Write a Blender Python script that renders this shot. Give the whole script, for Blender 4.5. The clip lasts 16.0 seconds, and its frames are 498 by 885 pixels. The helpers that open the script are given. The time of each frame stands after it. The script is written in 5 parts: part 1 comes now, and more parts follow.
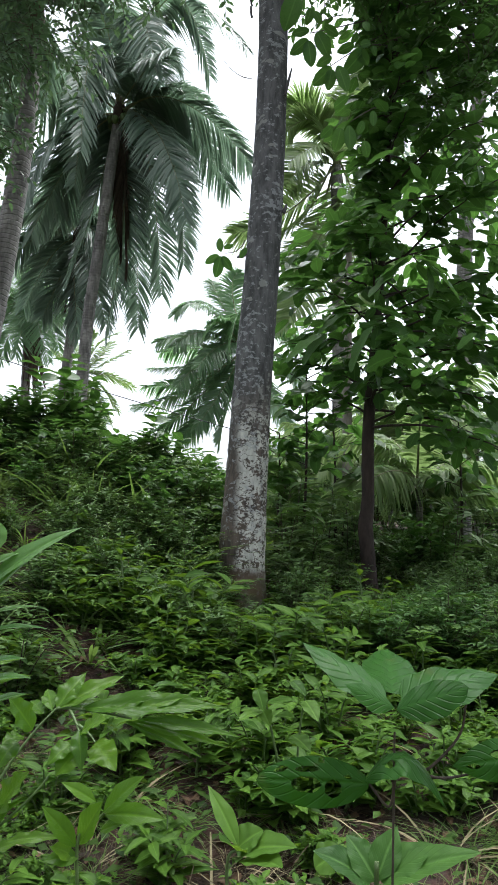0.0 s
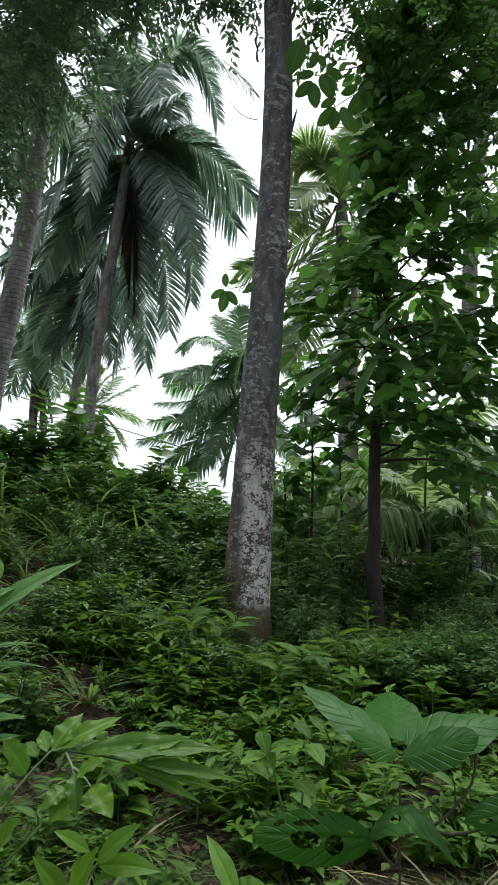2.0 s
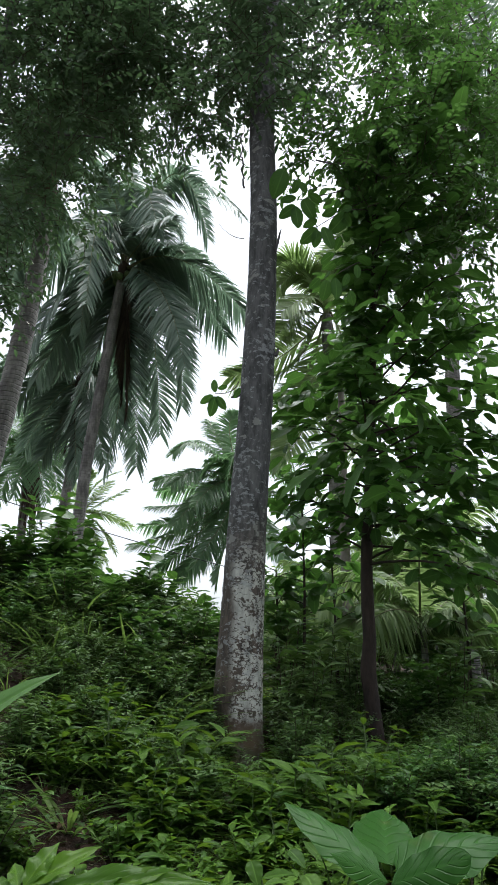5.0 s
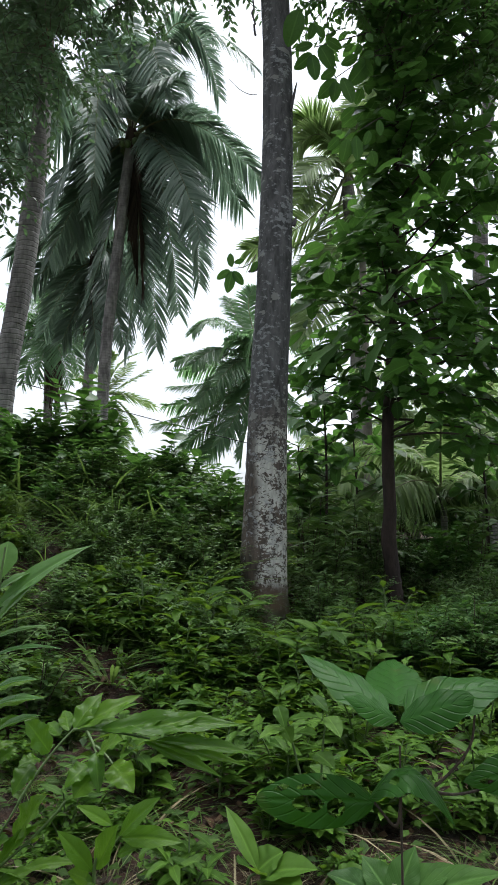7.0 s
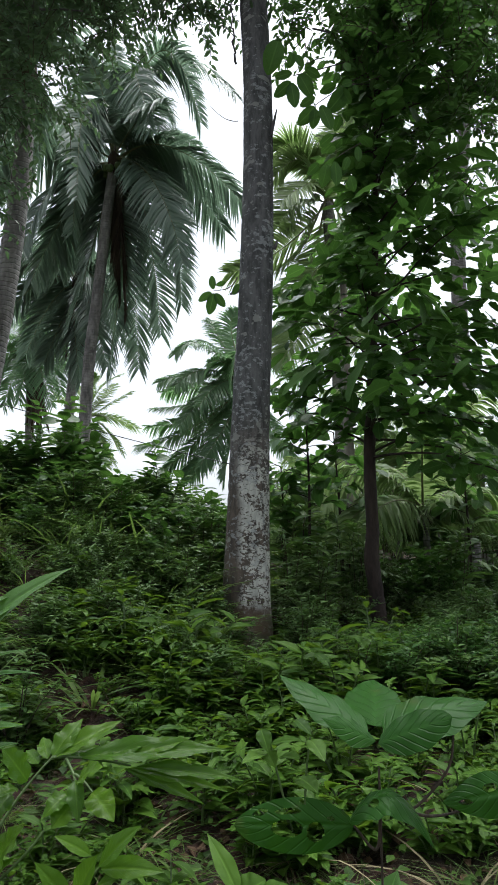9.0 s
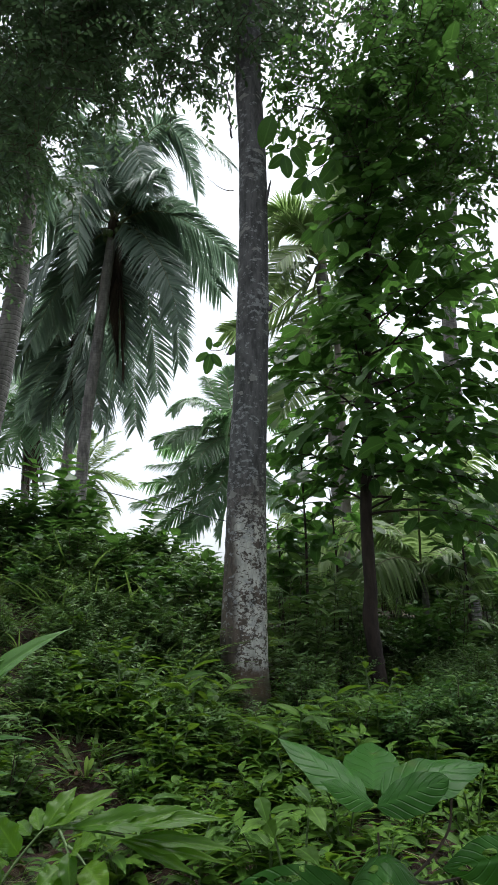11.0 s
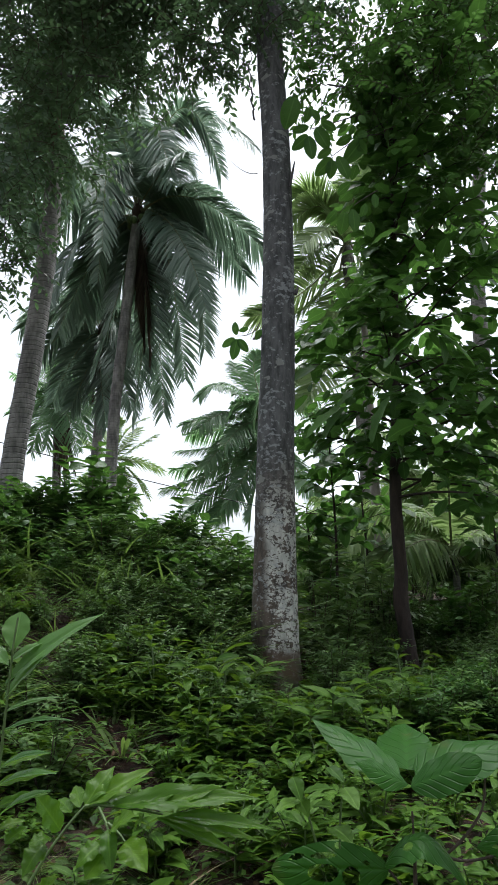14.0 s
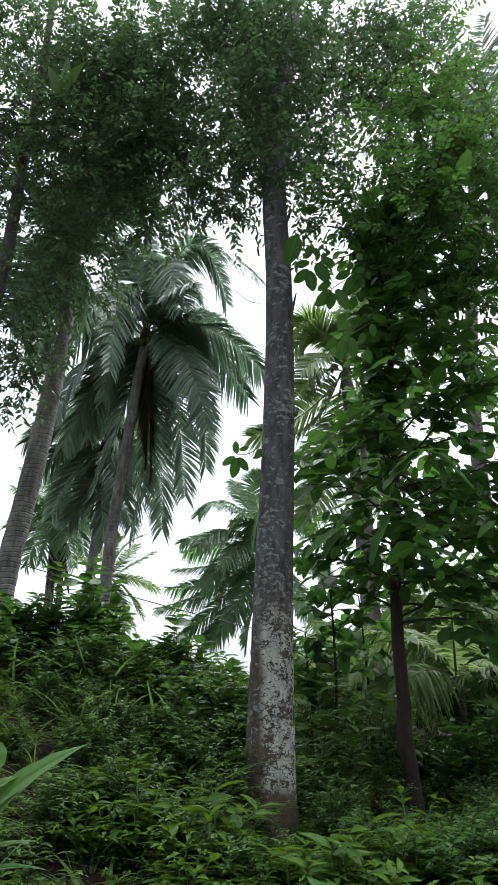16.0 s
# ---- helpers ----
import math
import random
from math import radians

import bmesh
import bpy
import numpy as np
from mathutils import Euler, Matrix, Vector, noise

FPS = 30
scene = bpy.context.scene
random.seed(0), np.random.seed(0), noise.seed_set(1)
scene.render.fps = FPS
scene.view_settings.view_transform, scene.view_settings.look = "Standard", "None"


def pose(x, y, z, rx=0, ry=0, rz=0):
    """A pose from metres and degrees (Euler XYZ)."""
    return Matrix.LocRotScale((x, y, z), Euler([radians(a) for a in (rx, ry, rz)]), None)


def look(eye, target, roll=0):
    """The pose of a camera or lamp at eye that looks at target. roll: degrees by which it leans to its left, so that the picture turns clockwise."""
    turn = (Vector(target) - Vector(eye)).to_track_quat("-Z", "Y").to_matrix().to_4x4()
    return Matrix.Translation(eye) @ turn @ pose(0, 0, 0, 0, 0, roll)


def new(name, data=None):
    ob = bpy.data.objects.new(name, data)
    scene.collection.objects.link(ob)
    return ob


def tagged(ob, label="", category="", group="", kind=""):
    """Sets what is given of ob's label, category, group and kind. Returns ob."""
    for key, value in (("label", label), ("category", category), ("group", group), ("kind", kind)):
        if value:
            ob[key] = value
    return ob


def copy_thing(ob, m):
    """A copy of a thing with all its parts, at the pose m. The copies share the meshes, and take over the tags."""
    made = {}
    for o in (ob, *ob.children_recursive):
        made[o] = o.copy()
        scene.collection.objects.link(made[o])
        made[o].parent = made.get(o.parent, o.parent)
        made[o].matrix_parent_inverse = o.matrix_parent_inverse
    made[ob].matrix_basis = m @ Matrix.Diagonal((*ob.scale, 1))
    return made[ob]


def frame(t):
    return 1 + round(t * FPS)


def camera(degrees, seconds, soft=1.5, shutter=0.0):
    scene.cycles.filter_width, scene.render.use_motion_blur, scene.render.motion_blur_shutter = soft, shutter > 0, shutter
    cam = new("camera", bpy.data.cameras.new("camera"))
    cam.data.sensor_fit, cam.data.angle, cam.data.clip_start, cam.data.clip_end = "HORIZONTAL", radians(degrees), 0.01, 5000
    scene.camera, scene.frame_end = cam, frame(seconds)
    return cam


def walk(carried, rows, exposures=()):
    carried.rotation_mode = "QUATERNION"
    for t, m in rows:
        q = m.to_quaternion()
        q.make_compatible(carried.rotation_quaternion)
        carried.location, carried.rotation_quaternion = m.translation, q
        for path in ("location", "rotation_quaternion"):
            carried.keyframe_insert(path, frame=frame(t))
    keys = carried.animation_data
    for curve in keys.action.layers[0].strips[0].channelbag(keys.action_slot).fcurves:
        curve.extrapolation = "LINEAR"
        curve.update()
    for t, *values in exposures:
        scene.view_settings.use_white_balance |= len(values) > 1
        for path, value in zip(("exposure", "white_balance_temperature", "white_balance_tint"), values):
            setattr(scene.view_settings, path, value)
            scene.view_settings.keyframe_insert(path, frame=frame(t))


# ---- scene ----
# ---- camera ----
cam = camera(40.9, 16.0, soft=1.0)
PATH = [
    (0, (0.006, -0.049, 1.549), (-0.003, 1.935, 1.804), 2.18),
    (0.5, (0.011, -0.029, 1.547), (0.014, 1.932, 1.942), 2.80),
    (1, (0.014, -0.022, 1.549), (0.013, 1.927, 1.995), 2.23),
    (1.5, (0.017, -0.014, 1.548), (-0.001, 1.948, 1.939), 2.51),
    (2, (0.021, -0.008, 1.547), (-0.012, 1.960, 1.904), 2.39),
    (2.5, (0.024, -0.011, 1.546), (-0.031, 1.962, 1.871), 2.53),
    (3, (0.025, -0.021, 1.546), (-0.029, 1.918, 2.032), 1.02),
    (3.5, (0.024, -0.033, 1.547), (-0.007, 1.842, 2.243), 1.42),
    (3.7, (0.023, -0.041, 1.547), (0.014, 1.826, 2.264), 1.69),
    (5.8, (0.055, -0.005, 1.540), (0.008, 1.931, 2.041), 1.61),
    (6, (0.056, -0.006, 1.540), (-0.007, 1.944, 1.978), 1.58),
    (6.5, (0.055, -0.010, 1.539), (-0.020, 1.967, 1.828), 1.07),
    (7, (0.055, -0.014, 1.538), (-0.023, 1.962, 1.838), 0.47),
    (7.5, (0.056, -0.016, 1.537), (0.005, 1.964, 1.816), 0.64),
    (8, (0.059, -0.015, 1.536), (0.022, 1.962, 1.837), 0.29),
    (8.5, (0.063, -0.014, 1.536), (0.045, 1.954, 1.891), 0.14),
    (9, (0.064, -0.017, 1.537), (0.036, 1.949, 1.899), -0.08),
    (9.5, (0.064, -0.021, 1.538), (0.026, 1.941, 1.926), 0.13),
    (9.7, (0.064, -0.022, 1.538), (0.034, 1.936, 1.944), 0.07),
    (11.8, (0.062, -0.073, 1.541), (0.043, 1.845, 2.107), -0.54),
    (12, (0.062, -0.073, 1.540), (0.014, 1.841, 2.119), -0.58),
    (12.5, (0.061, -0.086, 1.542), (-0.031, 1.785, 2.241), -1.38),
    (13, (0.062, -0.078, 1.541), (-0.071, 1.792, 2.239), -0.97),
    (13.5, (0.061, -0.077, 1.541), (-0.014, 1.804, 2.215), -0.99),
    (14, (0.059, -0.072, 1.542), (-0.040, 1.867, 2.024), -0.70),
    (14.5, (0.058, -0.066, 1.542), (-0.071, 1.847, 2.111), -0.69),
    (15, (0.059, -0.063, 1.542), (-0.007, 1.830, 2.183), -0.61),
    (15.5, (0.062, -0.062, 1.543), (-0.070, 1.812, 2.230), 0.28),
    (16, (0.064, -0.061, 1.545), (-0.028, 1.762, 2.361), 0.57),
]
walk(cam, [(t, look(eye, target, roll)) for t, eye, target, roll in PATH], [(0.0, 2.36, 6080, 9.6), (0.5, 2.16, 6080, 9.6), (1.5, 2.04, 6080, 9.6), (3.5, 2.00, 6080, 9.6), (7.0, 1.96, 6080, 9.6), (9.0, 1.90, 6080, 9.6), (12.0, 1.94, 6080, 9.6), (16.0, 1.96, 6080, 9.6)])

# ---- overcast sky and a very soft sun ----
world = bpy.data.worlds.new("overcast_sky")
scene.world = world
world.use_nodes = True
wn, wl = world.node_tree.nodes, world.node_tree.links
wn.clear()
sky = wn.new("ShaderNodeTexSky")
sky.sky_type, sky.sun_disc = "NISHITA", False
sky.sun_elevation, sky.sun_rotation = radians(74), radians(22)
sky.dust_density, sky.air_density = 4.0, 1.0
veil = wn.new("ShaderNodeHueSaturation")
veil.inputs["Saturation"].default_value = 0.18
veil.inputs["Value"].default_value = 1.0
bg = wn.new("ShaderNodeBackground")
bg.inputs["Strength"].default_value = 0.066
wout = wn.new("ShaderNodeOutputWorld")
wl.new(sky.outputs[0], veil.inputs["Color"])
wl.new(veil.outputs[0], bg.inputs["Color"])
wl.new(bg.outputs[0], wout.inputs["Surface"])

sun = new("sun", bpy.data.lights.new("sun", "SUN"))
sun.data.energy, sun.data.angle, sun.data.color = 1.5, radians(60), (1.0, 0.97, 0.92)
sun.matrix_world = look((2.0, 5.1, 19.2), (0, 0, 0))


# ---- materials ----
def node_material(name):
    m = bpy.data.materials.new(name)
    m.use_nodes = True
    m.node_tree.nodes.clear()
    return m, m.node_tree.nodes, m.node_tree.links


def maths(n, l, op, a, b=None, c=None):
    k = n.new("ShaderNodeMath")
    k.operation = op
    for i, v in enumerate((a, b, c)):
        if v is None:
            continue
        if isinstance(v, (int, float)):
            k.inputs[i].default_value = v
        else:
            l.new(v, k.inputs[i])
    return k.outputs[0]


def blend(n, l, fac, a, b, mode="MIX"):
    k = n.new("ShaderNodeMix")
    k.data_type, k.blend_type = "RGBA", mode
    for i, v in ((0, fac), (6, a), (7, b)):
        if isinstance(v, (int, float)):
            k.inputs[i].default_value = v
        elif isinstance(v, tuple):
            k.inputs[i].default_value = (*v, 1)
        else:
            l.new(v, k.inputs[i])
    return k.outputs[2]


def ramp(n, l, fac, lo, hi):
    k = n.new("ShaderNodeMapRange")
    k.interpolation_type = "SMOOTHSTEP"
    k.inputs[1].default_value, k.inputs[2].default_value = lo, hi
    l.new(fac, k.inputs[0])
    return k.outputs[0]


def noise_at(n, l, co, scale, detail=4.0, rough=0.55):
    k = n.new("ShaderNodeTexNoise")
    k.inputs["Scale"].default_value, k.inputs["Detail"].default_value, k.inputs["Roughness"].default_value = scale, detail, rough
    l.new(co, k.inputs["Vector"])
    return k.outputs[0]


def finish(n, l, bsdf, height=None, strength=0.4, distance=0.01):
    if height is not None:
        b = n.new("ShaderNodeBump")
        b.inputs["Strength"].default_value, b.inputs["Distance"].default_value = strength, distance
        l.new(height, b.inputs["Height"])
        l.new(b.outputs[0], bsdf.inputs["Normal"])
    o = n.new("ShaderNodeOutputMaterial")
    l.new(bsdf.outputs[0], o.inputs[0])


def leaf_material(name, deep, fresh, through_col, rough=0.42, thin=0.32, veins=0.0, rib=0.35, blotch=0.0, gloss=0.4, relief=0.35):
    """A leaf: two greens mixed leaf by leaf, blotches, a paler midrib and side veins along the blade, light passing through it."""
    m, n, l = node_material(name)
    geo, info, co = n.new("ShaderNodeNewGeometry"), n.new("ShaderNodeObjectInfo"), n.new("ShaderNodeTexCoord")
    each = maths(n, l, "FRACT", maths(n, l, "ADD", geo.outputs["Random Per Island"], info.outputs["Random"]))
    big = noise_at(n, l, geo.outputs["Position"], 1.3, 3)
    fine = noise_at(n, l, geo.outputs["Position"], 38.0, 4)
    pick = maths(n, l, "ADD", maths(n, l, "MULTIPLY", each, 0.7), maths(n, l, "MULTIPLY", maths(n, l, "SUBTRACT", big, 0.35), 0.7))
    col = blend(n, l, pick, deep, fresh)
    col = blend(n, l, maths(n, l, "MULTIPLY", ramp(n, l, fine, 0.45, 0.75), 0.35), col, tuple(v * 0.55 for v in deep))
    uv = n.new("ShaderNodeSeparateXYZ")
    l.new(co.outputs["UV"], uv.inputs[0])
    off = maths(n, l, "ABSOLUTE", maths(n, l, "SUBTRACT", uv.outputs[0], 0.5))
    height = fine
    if rib:
        mid = maths(n, l, "SUBTRACT", 1.0, ramp(n, l, off, 0.012, 0.06))
        col = blend(n, l, maths(n, l, "MULTIPLY", mid, rib), col, tuple(min(1, v * 1.7 + 0.01) for v in fresh))
    if veins:
        w = maths(n, l, "FRACT", maths(n, l, "SUBTRACT", maths(n, l, "MULTIPLY", uv.outputs[1], veins), maths(n, l, "MULTIPLY", off, veins * 0.62)))
        line = ramp(n, l, maths(n, l, "ABSOLUTE", maths(n, l, "SUBTRACT", w, 0.5)), 0.36, 0.5)
        col = blend(n, l, maths(n, l, "MULTIPLY", line, 0.06), col, tuple(min(1, v * 1.5 + 0.004) for v in fresh))
        height = maths(n, l, "SUBTRACT", maths(n, l, "MULTIPLY", fine, 0.25), maths(n, l, "MULTIPLY", line, 0.45))
    if blotch:
        spots = ramp(n, l, noise_at(n, l, geo.outputs["Position"], 16.0, 5), 0.6, 0.72)
        col = blend(n, l, maths(n, l, "MULTIPLY", spots, blotch), col, (0.10, 0.085, 0.03))
    p = n.new("ShaderNodeBsdfPrincipled")
    l.new(col, p.inputs["Base Color"])
    p.inputs["Specular IOR Level"].default_value = gloss
    l.new(maths(n, l, "ADD", rough - 0.08, maths(n, l, "MULTIPLY", fine, 0.16)), p.inputs["Roughness"])
    bump = n.new("ShaderNodeBump")
    bump.inputs["Strength"].default_value, bump.inputs["Distance"].default_value = relief, 0.004
    l.new(height, bump.inputs["Height"])
    l.new(bump.outputs[0], p.inputs["Normal"])
    t = n.new("ShaderNodeBsdfTranslucent")
    l.new(blend(n, l, 0.6, col, through_col), t.inputs["Color"])
    mix = n.new("ShaderNodeMixShader")
    mix.inputs[0].default_value = thin
    l.new(p.outputs[0], mix.inputs[1])
    l.new(t.outputs[0], mix.inputs[2])
    o = n.new("ShaderNodeOutputMaterial")
    l.new(mix.outputs[0], o.inputs[0])
    return m


def bark_material(name, dark, light, scale=9.0, rings=0.0, moss=0.0, rough=0.9):
    m, n, l = node_material(name)
    co = n.new("ShaderNodeTexCoord")
    stretch = n.new("ShaderNodeMapping")
    stretch.inputs["Scale"].default_value = (1, 1, 0.3)
    l.new(co.outputs["Object"], stretch.inputs[0])
    a = noise_at(n, l, stretch.outputs[0], scale, 6, 0.65)
    b = noise_at(n, l, co.outputs["Object"], scale * 0.22, 3)
    f = maths(n, l, "ADD", maths(n, l, "MULTIPLY", ramp(n, l, a, 0.35, 0.68), 0.7), maths(n, l, "MULTIPLY", ramp(n, l, b, 0.4, 0.65), 0.35))
    col = blend(n, l, f, dark, light)
    height = a
    if rings:
        sep = n.new("ShaderNodeSeparateXYZ")
        l.new(co.outputs["Object"], sep.inputs[0])
        wob = maths(n, l, "ADD", maths(n, l, "MULTIPLY", sep.outputs[2], rings), maths(n, l, "MULTIPLY", b, 1.6))
        r = ramp(n, l, maths(n, l, "ABSOLUTE", maths(n, l, "SUBTRACT", maths(n, l, "FRACT", wob), 0.5)), 0.33, 0.5)
        col = blend(n, l, maths(n, l, "MULTIPLY", r, 0.22), col, tuple(v * 0.5 for v in dark))
        height = maths(n, l, "SUBTRACT", a, r)
    if moss:
        g = ramp(n, l, noise_at(n, l, co.outputs["Object"], 5.0, 5), 0.52, 0.7)
        col = blend(n, l, maths(n, l, "MULTIPLY", g, moss), col, (0.06, 0.075, 0.03))
    p = n.new("ShaderNodeBsdfPrincipled")
    l.new(col, p.inputs["Base Color"])
    p.inputs["Roughness"].default_value = rough
    finish(n, l, p, height, 0.7, 0.02)
    return m


def stretch_flat(n, l, co):
    k = n.new("ShaderNodeMapping")
    k.inputs["Scale"].default_value = (0.8, 0.8, 1.3)
    l.new(co.outputs["Object"], k.inputs[0])
    return k.outputs[0]


def lichen_bark():
    """Grey-brown bark; large pale lichen plates on one side of the lower stem, small flecks above, a red-brown foot."""
    m, n, l = node_material("lichen_bark")
    co = n.new("ShaderNodeTexCoord")
    sep = n.new("ShaderNodeSeparateXYZ")
    l.new(co.outputs["Object"], sep.inputs[0])
    x, z = sep.outputs[0], sep.outputs[2]
    stretch = n.new("ShaderNodeMapping")
    stretch.inputs["Scale"].default_value = (1, 1, 0.28)
    l.new(co.outputs["Object"], stretch.inputs[0])
    grain = noise_at(n, l, stretch.outputs[0], 16.0, 7, 0.7)
    wide = noise_at(n, l, co.outputs["Object"], 2.2, 4)
    col = blend(n, l, ramp(n, l, grain, 0.3, 0.7), (0.034, 0.035, 0.035), (0.118, 0.12, 0.118))
    brown = ramp(n, l, maths(n, l, "ADD", z, maths(n, l, "MULTIPLY", wide, 0.9)), 3.0, 1.5)
    col = blend(n, l, maths(n, l, "MULTIPLY", brown, 0.8), col, blend(n, l, ramp(n, l, grain, 0.35, 0.65), (0.04, 0.03, 0.022), (0.11, 0.08, 0.056)))
    foot = ramp(n, l, maths(n, l, "ADD", z, maths(n, l, "MULTIPLY", grain, 0.55)), 0.75, 0.45)
    # pale plates, broken into bands
    warp = n.new("ShaderNodeMapping")
    warp.inputs["Scale"].default_value = (1, 1, 1.5)
    l.new(co.outputs["Object"], warp.inputs[0])
    blot = noise_at(n, l, warp.outputs[0], 9.0, 8, 0.72)
    lump = noise_at(n, l, warp.outputs[0], 2.8, 2, 0.5)
    flake = noise_at(n, l, warp.outputs[0], 26.0, 5, 0.6)
    plate = ramp(n, l, maths(n, l, "ADD", maths(n, l, "MULTIPLY", blot, 0.45), maths(n, l, "ADD", maths(n, l, "MULTIPLY", lump, 0.25), maths(n, l, "MULTIPLY", flake, 0.3))), 0.474, 0.498)
    band_lo = ramp(n, l, maths(n, l, "ADD", z, maths(n, l, "MULTIPLY", lump, 0.3)), 0.42, 0.58)
    band_hi = ramp(n, l, maths(n, l, "ADD", z, maths(n, l, "MULTIPLY", wide, 0.6)), 2.3, 1.95)
    side = ramp(n, l, maths(n, l, "ADD", x, maths(n, l, "MULTIPLY", wide, 0.16)), -0.03, 0.06)
    low = maths(n, l, "MULTIPLY", maths(n, l, "MULTIPLY", plate, side), maths(n, l, "MULTIPLY", band_lo, band_hi))
    # dark cracks across the plates
    crack = noise_at(n, l, stretch_flat(n, l, co), 7.0, 3, 0.6)
    gap = ramp(n, l, maths(n, l, "ABSOLUTE", maths(n, l, "SUBTRACT", crack, 0.5)), 0.006, 0.018)
    low = maths(n, l, "MULTIPLY", low, gap)
    col = blend(n, l, maths(n, l, "MULTIPLY", low, 0.92), col, blend(n, l, ramp(n, l, grain, 0.3, 0.65), (0.32, 0.32, 0.29), (0.58, 0.585, 0.53)))
    fleck = ramp(n, l, maths(n, l, "ADD", maths(n, l, "MULTIPLY", noise_at(n, l, warp.outputs[0], 17.0, 6, 0.66), 0.7), maths(n, l, "MULTIPLY", wide, 0.3)), 0.54, 0.58)
    col = blend(n, l, maths(n, l, "MULTIPLY", fleck, 0.6), col, (0.30, 0.32, 0.32))
    scab = ramp(n, l, noise_at(n, l, warp.outputs[0], 5.5, 3, 0.5), 0.64, 0.67)
    col = blend(n, l, maths(n, l, "MULTIPLY", scab, 0.55), col, (0.30, 0.31, 0.28))
    col = blend(n, l, maths(n, l, "MULTIPLY", foot, 0.8), col, blend(n, l, ramp(n, l, lump, 0.4, 0.6), (0.10, 0.065, 0.035), (0.06, 0.06, 0.025)))
    p = n.new("ShaderNodeBsdfPrincipled")
    l.new(col, p.inputs["Base Color"])
    p.inputs["Roughness"].default_value = 0.88
    finish(n, l, p, maths(n, l, "ADD", grain, maths(n, l, "MULTIPLY", low, 0.35)), 0.75, 0.02)
    return m


def soil_material():
    m, n, l = node_material("forest_soil")
    geo = n.new("ShaderNodeNewGeometry")
    a = noise_at(n, l, geo.outputs["Position"], 1.1, 5)
    b = noise_at(n, l, geo.outputs["Position"], 14.0, 6, 0.7)
    col = blend(n, l, ramp(n, l, b, 0.3, 0.7), (0.014, 0.008, 0.006), (0.055, 0.023, 0.013))
    col = blend(n, l, maths(n, l, "MULTIPLY", ramp(n, l, a, 0.45, 0.7), 0.6), col, (0.02, 0.028, 0.01))
    p = n.new("ShaderNodeBsdfPrincipled")
    l.new(col, p.inputs["Base Color"])
    p.inputs["Roughness"].default_value = 0.95
    finish(n, l, p, b, 0.9, 0.05)
    return m


def plain_material(name, col, rough=0.6, metal=0.0):
    m, n, l = node_material(name)
    co = n.new("ShaderNodeTexCoord")
    c = blend(n, l, noise_at(n, l, co.outputs["Object"], 25.0, 5), tuple(v * 0.7 for v in col), tuple(v * 1.25 for v in col))
    p = n.new("ShaderNodeBsdfPrincipled")
    l.new(c, p.inputs["Base Color"])
    p.inputs["Roughness"].default_value, p.inputs["Metallic"].default_value = rough, metal
    finish(n, l, p)
    return m


BARK_MAIN = lichen_bark()
BARK_DARK = bark_material("dark_wet_bark", (0.016, 0.011, 0.009), (0.05, 0.034, 0.026), 14)
BARK_PALM = bark_material("ringed_palm_bark", (0.10, 0.095, 0.09), (0.27, 0.26, 0.24), 10, rings=13.0)
BARK_PALE = bark_material("pale_bark", (0.12, 0.105, 0.09), (0.26, 0.235, 0.20), 10, moss=0.3)
BARK_GREY = bark_material("grey_bark", (0.04, 0.038, 0.04), (0.12, 0.11, 0.11), 12)
TWIG = bark_material("twig_bark", (0.03, 0.024, 0.016), (0.08, 0.06, 0.04), 30)
STALK = bark_material("green_stalk", (0.05, 0.085, 0.02), (0.10, 0.16, 0.045), 30, rough=0.5)
RACHIS = bark_material("frond_rib", (0.09, 0.11, 0.04), (0.20, 0.20, 0.09), 20, rough=0.55)
SOIL = soil_material()
CABLE = plain_material("black_cable", (0.02, 0.02, 0.022), 0.5)

PALM_GREEN = leaf_material("palm_leaflet", (0.07, 0.12, 0.085), (0.20, 0.27, 0.20), (0.22, 0.34, 0.20), rough=0.38, thin=0.42, rib=0.0, gloss=0.55)
PALM_BRIGHT = leaf_material("young_palm_leaflet", (0.055, 0.125, 0.06), (0.15, 0.26, 0.12), (0.26, 0.44, 0.18), rough=0.40, thin=0.55, rib=0.0, gloss=0.45)
PALM_PALE = leaf_material("pale_palm_leaflet", (0.08, 0.14, 0.05), (0.24, 0.33, 0.12), (0.36, 0.52, 0.17), rough=0.45, thin=0.42, rib=0.0, gloss=0.3)
PALM_DEAD = leaf_material("dead_palm_leaflet", (0.04, 0.03, 0.024), (0.13, 0.095, 0.07), (0.10, 0.07, 0.04), rough=0.8, thin=0.12, rib=0.0, gloss=0.15)
LEAF_CANOPY = leaf_material("canopy_leaf", (0.045, 0.085, 0.05), (0.10, 0.15, 0.08), (0.15, 0.27, 0.09), thin=0.42, gloss=0.3)
LEAF_CANOPY_FRESH = leaf_material("fresh_canopy_leaf", (0.026, 0.07, 0.022), (0.075, 0.16, 0.042), (0.16, 0.33, 0.06), thin=0.46, gloss=0.2)
LEAF_BIG = leaf_material("large_tree_leaf", (0.022, 0.064, 0.015), (0.072, 0.16, 0.03), (0.13, 0.29, 0.045), rough=0.42, thin=0.42, veins=9, rib=0.4, gloss=0.16)
LEAF_SHRUB = leaf_material("shrub_leaf", (0.036, 0.082, 0.027), (0.13, 0.21, 0.06), (0.15, 0.29, 0.04), rough=0.45, thin=0.3, gloss=0.14)
LEAF_HERB = leaf_material("herb_leaf", (0.022, 0.06, 0.009), (0.095, 0.185, 0.024), (0.22, 0.38, 0.025), rough=0.45, thin=0.32, gloss=0.12)
